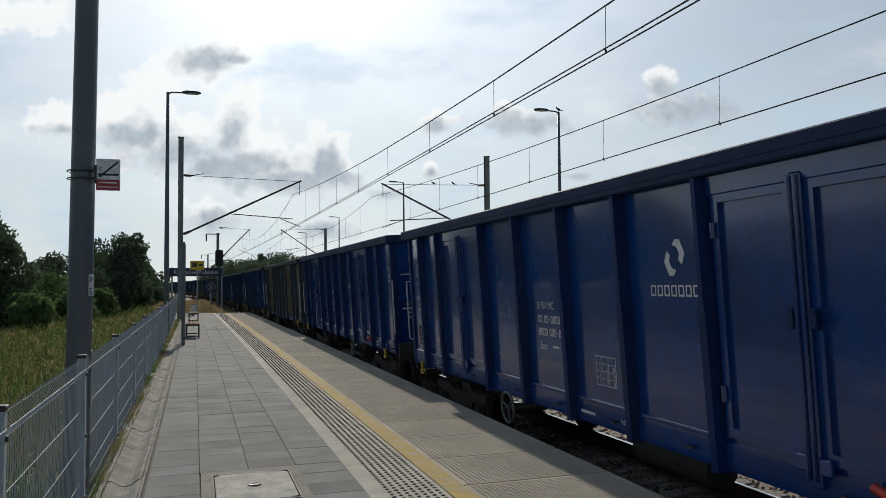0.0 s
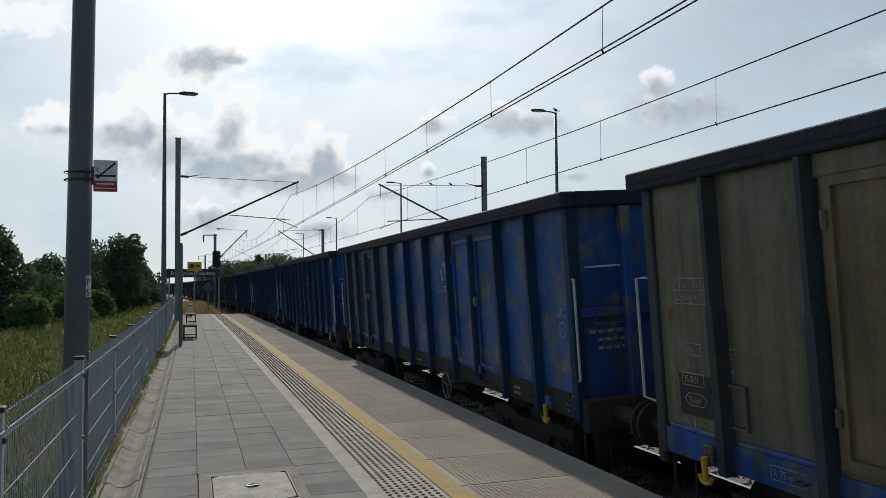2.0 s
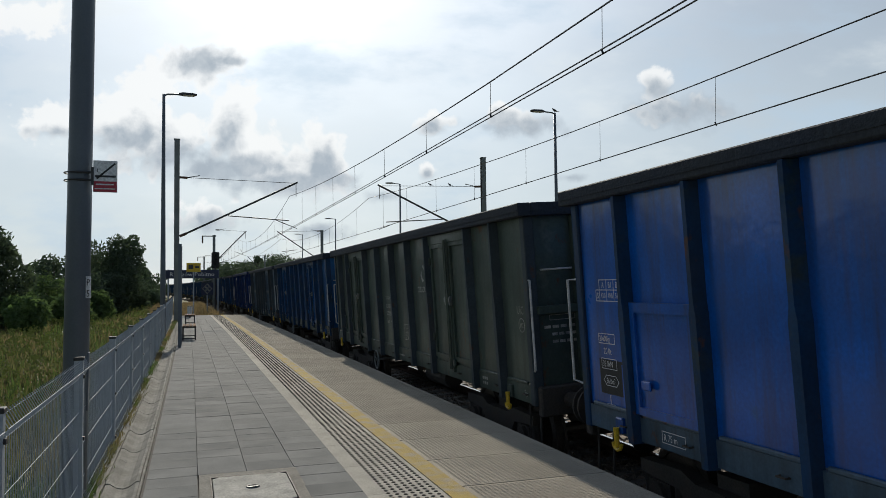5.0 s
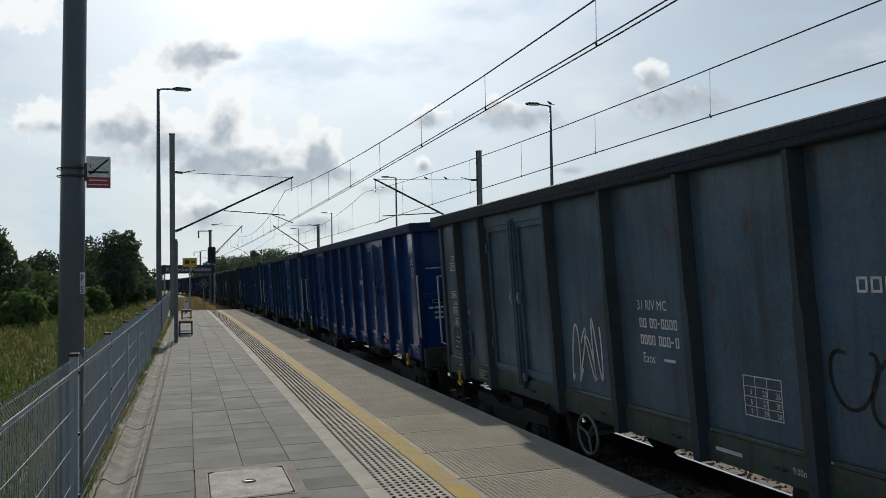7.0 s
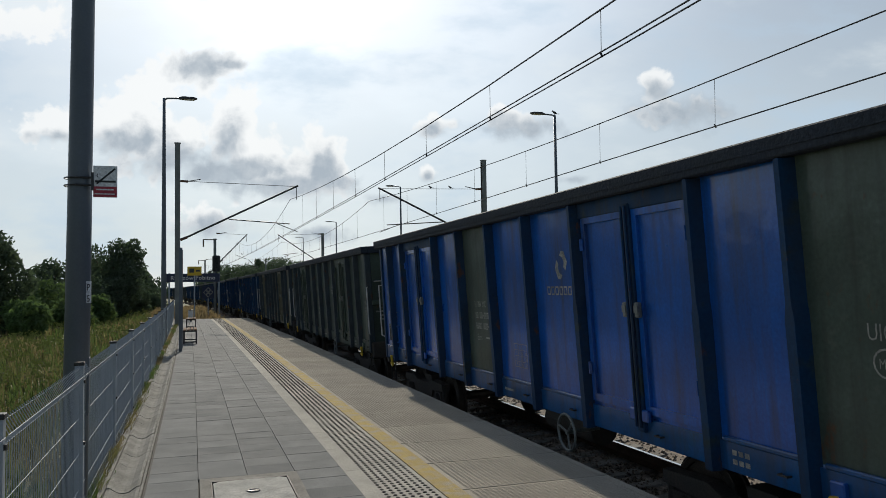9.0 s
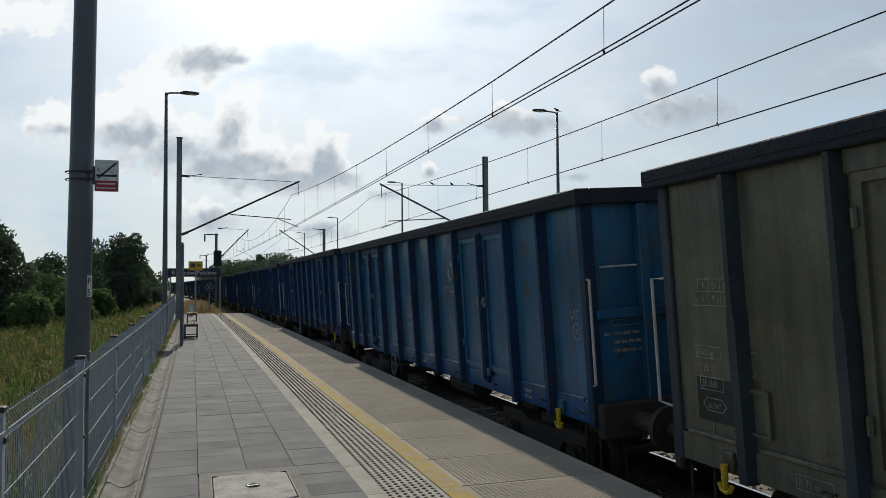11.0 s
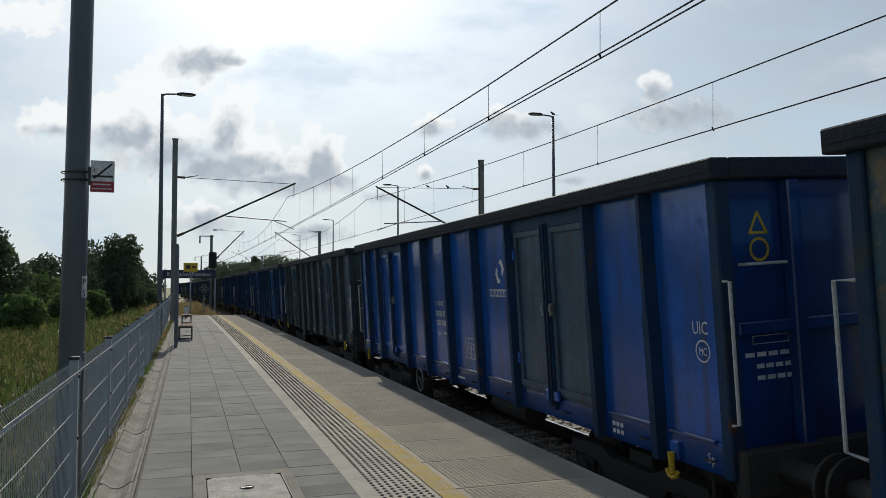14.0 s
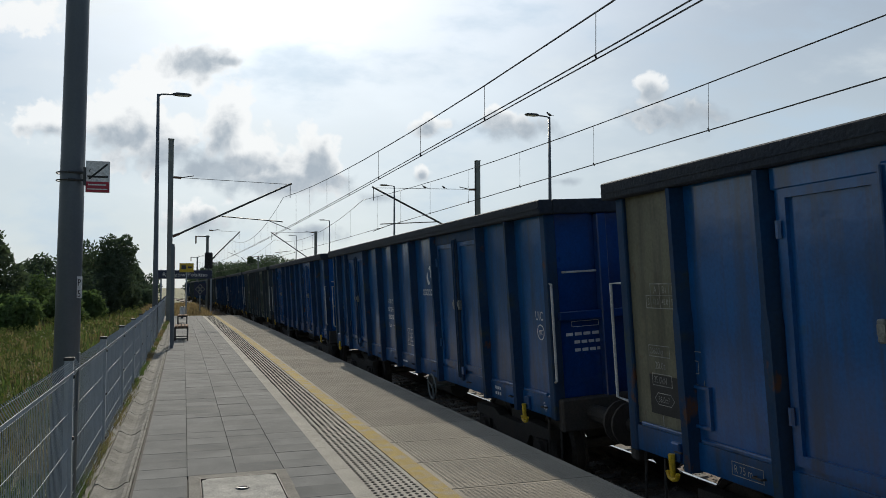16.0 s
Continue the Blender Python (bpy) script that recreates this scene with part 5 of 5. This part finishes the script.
    bm = bmesh.new()
    for i in range(3):
        bar(bm, 4.6 + .07 * i, 4.65 + .07 * i, 1.13, 1.17, low)
        bar(bm, 4.6 + .07 * i, 4.65 + .07 * i, 1.06, 1.10, low)
    M["maker_bars"] = bm
    bm = bmesh.new()
    text_at(bm, "9.00m", .07, -.95, 1.09, "LEFT", .8, .0265)
    bar(bm, .15, .45, 1.09, 1.12, low)
    M["pivot_distance_mark"] = bm
    bm = bmesh.new()                     # revision lines on the front end wall, too small to read
    endw = lambda a, b: (a, -6.299, b)
    frame_rect(bm, -1.02, -.68, 2.00, 2.06, .006, endw)
    for i, (a0, a1) in enumerate(((-1.10, -.66), (-1.0, -.64), (-1.0, -.62))):
        for k in range(4):
            wd = (a1 - a0) / 4
            bar(bm, a0 + wd * k, a0 + wd * (k + .8), 1.90 - .09 * i, 1.935 - .09 * i, endw)
    M["end_marks"] = bm
    return {k: done(k, b, WHITE) for k, b in M.items()}


def scrawl(seed, y, z, w, h, n):
    """Illegible sprayed scrawl: looping strokes, no words."""
    rng = random.Random(seed)
    bm = bmesh.new()
    for k in range(n):
        x0 = -y + w * k / n
        fa, fb, p0, p1 = rng.uniform(.9, 1.9), rng.uniform(1.4, 2.6), rng.uniform(0, 6), rng.uniform(0, 6)
        low, tall = rng.uniform(0, .25), rng.uniform(.6, 1.0)
        pts = [(x0 + w / n * (.5 + .6 * math.sin(fa * t + p0)), z + h * (low + (tall - low) * (.5 + .5 * math.sin(fb * t + p1)))) for t in (i * .12 for i in range(30))]
        stroke(bm, pts, .024, side)
    return bm


proto = {"doors": build_wagon("doors"), "doors_close": build_wagon("doors_close"), "plain": build_wagon("plain")}
MARKS = mark_meshes()
PATCH = done("dark_patch", bar(bmesh.new(), -6.0, -5.56, 1.36, 1.70, lambda a, b: side(a, b, .0022)), BLACKSPRAY)
# order from the front: kind, body paint, paint of single plates {place along the side: paint}, lettering, rib paint
LOOKS = [
    ("doors", NAVY, {}, WHITE, "clean navy blue open freight wagon with white lettering"),
    ("doors", NAVY, {}, WHITE, "clean navy blue open freight wagon with white lettering"),
    ("doors", OLIVE, {-3.8: BUFF, -2.9: BUFF, 2.9: BUFF, 3.8: BUFF, "sole": MOTTLE, "end": GREEN}, FADED, "faded olive grey open freight wagon with buff doors and blue patches"),
    ("doors", MOTTLE, {2.9: TEAL, 3.8: TEAL, 4.8: OLIVE, 5.7: OLIVE, 1.8: TEAL, "sole": SOLEBROWN}, FADED, "mottled blue and olive open freight wagon with worn paint"),
    ("plain", BLUE, {}, WHITE, "mid blue open freight wagon without tall doors, sprayed with graffiti"),
    ("plain", DEEP, {}, FADED, "dull deep blue open freight wagon with flap doors"),
    ("plain", BRIGHT, {-5.8: TEAL, "sole": TEAL}, WHITE, "blue open freight wagon with a grey-green end plate"),
    ("doors", GREEN, {}, FADED, "dark green weathered open freight wagon"),
    ("doors", DEEP, {"sole": GREEN}, FADED, "dark blue weathered open freight wagon"),
    ("doors", TEAL, {"sole": GREEN, "end": GREEN}, WHITE, "grey-teal open freight wagon with white graffiti"),
    ("doors", NAVY, {}, WHITE, "clean navy blue open freight wagon with white lettering"),
    ("doors_close", BLUE, {"sole": DEEP}, WHITE, "mid blue open freight wagon with dusty sole plates"),
    ("doors", BRIGHT, {.6: GREEN, -5.7: GREEN, "sole": DEEP, "end": GREEN}, FADED, "bright blue open freight wagon with dark green plates"),
    ("doors", GREEN, {}, FADED, "dark green weathered open freight wagon"),
    ("doors", OLIVE, {}, FADED, "dull olive open freight wagon"),
    ("doors", DUSTY, {"sole": DEEP}, FADED, "dusty blue open freight wagon with faded lettering"),
    ("doors", RUSTY, {"sole": SOLEBROWN, 5.7: BROWN}, OCHRE, "peeling blue open freight wagon with rust-brown patches"),
    ("doors", BRIGHT, {5.7: DUSTY, 1.8: DUSTY, -4.8: TEAL, -1.8: BLUE, "sole": DEEP, "end": NAVY}, FADED, "bright blue open freight wagon with dull repainted plates"),
    ("doors", RUSTY, {2.9: OLIVE, 3.8: OLIVE, -1.8: RUSTY, "sole": SOLEBROWN, 5.7: BROWN}, OCHRE, "blue open freight wagon with ochre lettering and rusty patches"),
    ("doors", BRIGHT, {"sole": NAVY, "end": NAVY, -2.9: TEAL, -3.8: TEAL}, WHITE, "bright blue repainted open freight wagon"),
    ("doors", TEAL, {"sole": GREEN, "end": GREEN, 5.7: GREEN}, WHITE, "dark grey-green open freight wagon with faded lettering"),
    ("doors", BLUE, {.6: OLIVE, -.6: OLIVE, -1.8: OLIVE, 5.7: OLIVE, "sole": DEEP, "end": NAVY}, FADED, "blue open freight wagon with olive grey middle plates"),
    ("doors", DEEP, {"end": NAVY}, WHITE, "dark blue open freight wagon"),
    ("doors", BLUE, {}, FADED, "blue weathered open freight wagon"),
    ("doors", GREEN, {}, FADED, "dark green weathered open freight wagon"),
    ("doors", DEEP, {}, FADED, "dark blue weathered open freight wagon"),
    ("plain", DUSTY, {}, FADED, "dusty blue open freight wagon"),
    ("doors", GREEN, {}, FADED, "dark green weathered open freight wagon"),
    ("doors", DEEP, {}, FADED, "dark blue weathered open freight wagon"),
    ("doors", BLUE, {}, FADED, "blue weathered open freight wagon"),
    ("doors", GREEN, {}, FADED, "dark green weathered open freight wagon"),
    ("doors", DEEP, {}, FADED, "dark blue weathered open freight wagon"),
]
RISE = {0: .005, 1: .024, 10: .01, 12: .03, 16: .03}     # lightly loaded wagons ride higher on their springs
SLACK = {0: .06, 1: .07, 2: .12, 3: .04, 4: -.17, 5: -.18, 6: -.15, 9: .24, 10: .20, 11: .31, 12: .10, 16: .15, 18: -.12, 19: .03, 20: .14, 21: .12}
WAGONS = []
BODY_PARTS = ("rib", "side_panel", "door_leaf", "door_header", "door_post", "ledge", "sole_plate", "corner_post", "flap_door", "hook_bracket", "hinge", "latch", "label_holder", "end_wall", "end_stanchion", "end_beam", "locking_rod")


def wear(ob, m):
    ob.material_slots[0].link = "OBJECT"
    ob.material_slots[0].material = m


def dress(w, n):
    kind, body, special, ink, label = LOOKS[n]
    tagged(w, label)
    for o in w.children_recursive:
        base = o.name.split(".")[0]
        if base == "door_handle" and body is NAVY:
            wear(o, NAVYSHADE)
        if base == "capping_rail" and body is NAVY:
            wear(o, CAPNAVY)
        if base not in BODY_PARTS:
            continue
        m = body
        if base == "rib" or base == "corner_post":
            # darker copies of the body paint, with flank shade put into the colour
            m = special.get("rib", NAVYSHADE if body is NAVY else GREYSHADEGRIME if body in (TEAL, GREEN, OLIVE) else SHADEGRIME)
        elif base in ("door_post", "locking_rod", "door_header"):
            # door uprights and headers of most weathered wagons take the shade-darkened tone too
            m = body if body in (NAVY, BLUE, TEAL, GREEN, OLIVE) else SHADEGRIME
        elif base == "sole_plate" or base == "ledge":
            m = special.get("sole", body)
        elif base.startswith("end_"):
            m = special.get("end", body)
        elif base in ("side_panel", "door_leaf"):
            ys = [v.co.y for v in o.data.vertices]
            mid = (min(ys) + max(ys)) / 2
            for k, v in special.items():
                if not isinstance(k, str) and abs(mid - k) < .42:
                    m = v
        wear(o, m)
    for o in w.children:
        if o.name.startswith("brake_handwheel") and n in (1, 3, 5, 12, 13, 17, 22):
            o.matrix_basis = pose(0, -1.85, .82)
    plain = kind == "plain"
    o = new("dark_patch", PATCH)
    o.parent = w
    fresh = n in (0, 1, 10)
    for k, me in MARKS.items():
        for i in range(8 if k == "name_bar" else 1):
            o = new(k, me)
            o.parent = w
            wear(o, OCHRE if ink is OCHRE and k in ("round_emblem", "name_bar", "class_lettering", "load_limit_table", "weight_markings", "field_markings") else ink if k != "uic_mark" or ink is not OCHRE else FADED)
            dy = {"class_lettering": .06, "load_table": -.1, "round_emblem": .53, "name_bar": .53}.get(k, 0) if plain else 0
            if n == 5 and k in ("round_emblem", "name_bar"):
                dy = .05
            dz = 0 if fresh else {"uic_mark": -.62, **dict.fromkeys(("load_limit_table", "weight_markings", "field_markings"), -.30 if ink is not WHITE or plain else 0), "round_emblem": .14 if plain else 0, "name_bar": .14 if plain else 0}.get(k, 0)
            o.matrix_basis = pose(0, dy - .101 * i, dz)


PLATES = {11: (-4.99, 1.65, WHITE), 5: (-4.78, 1.63, OCHRE)}
SPRAY = {4: ((4, 3.1, 1.35, .8, .8, 4, BLACKSPRAY),), 9: ((9, 2.15, 1.35, .6, .75, 4, WHITE), (10, -1.35, 1.5, .9, .5, 3, BLACKSPRAY), (11, -4.5, 1.7, .5, .5, 2, WHITE)), 16: ((16, -2.75, 1.5, .6, .6, 3, YELLOWSPRAY), (17, -3.65, 1.45, .55, .6, 2, YELLOWSPRAY)),
         18: ((18, -4.4, 1.3, .7, .6, 3, WHITE),), 20: ((20, -4.4, 1.35, .7, .35, 4, FADED),)}


def build_train():
    used = set()
    for n, look_ in enumerate(LOOKS):
        kind = look_[0]
        if kind in used:
            w = copy_thing(proto[kind], Matrix.Identity(4))
        else:
            w = None
            used.add(kind)
        WAGONS.append(w if w else proto[kind])
    for n, w in enumerate(WAGONS):
        dress(w, n)
        for o in w.children:
            if n in RISE and not o.name.startswith("bogie"):
                o.matrix_basis = pose(0, 0, RISE[n]) @ o.matrix_basis
        for sd, y, z, wd, h, k, m in SPRAY.get(n, ()):
            part("sprayed_scrawl", scrawl(sd, y, z, wd, h, k), m, w, "illegible sprayed scrawl")
        if n == 19:
            tri = bmesh.new()
            ends = lambda a, b: (a, -6.2995, b)
            stroke(tri, [(-.98, 2.86), (-.82, 2.86), (-.90, 3.02), (-.98, 2.86)], .022, ends)
            stroke(tri, [(-.90 + .085 * math.cos(t), 2.73 + .085 * math.sin(t)) for t in (i * math.tau / 14 for i in range(15))], .022, ends)
            part("warning_mark", tri, HOOKYELLOW, w, "yellow warning triangle and ring")
        if n in PLATES:
            y, z, m = PLATES[n]
            part("paper_label", block(PX - .006, PX - .001, y - .10, y + .10, z - .09, z + .09), m, w, "pale label stuck on the side")
        if n in (0, 1, 10):
            part("red_lever", tube(bmesh.new(), [(PX - .05, -3.85, 1.22), (PX - .05, -4.05, 1.17)], .03, 6), REDMARK, w, "red painted lever")


build_train()


def motions():
    """The train runs towards the camera, gaining a little speed; the wheels roll with it."""
    def run(t):
        return -.176 + 17.817 * t + .08365 * t * t - .00099 * t ** 3
    def on_line(y):
        return pose(TRACK_X + bend(y), y, TRACK_Z, 0, CANT, heading(y))
    for n, w in enumerate(WAGONS):
        start = 13.77 - 6.42 + 14.04 * n - SLACK.get(n, 0.0)
        walk(w, [(t, on_line(start - run(t))) for t in range(17)])
    roll = [(k / 30, run(k / 30) / .46) for k in range(481)]
    for w in WAGONS:
        for o in w.children_recursive:
            if o.name.startswith("wheelset"):
                y, z = o.location.y, o.location.z
                walk(o, [(t, pose(0, y, z, math.degrees(a), 0, 0)) for t, a in roll])


motions()
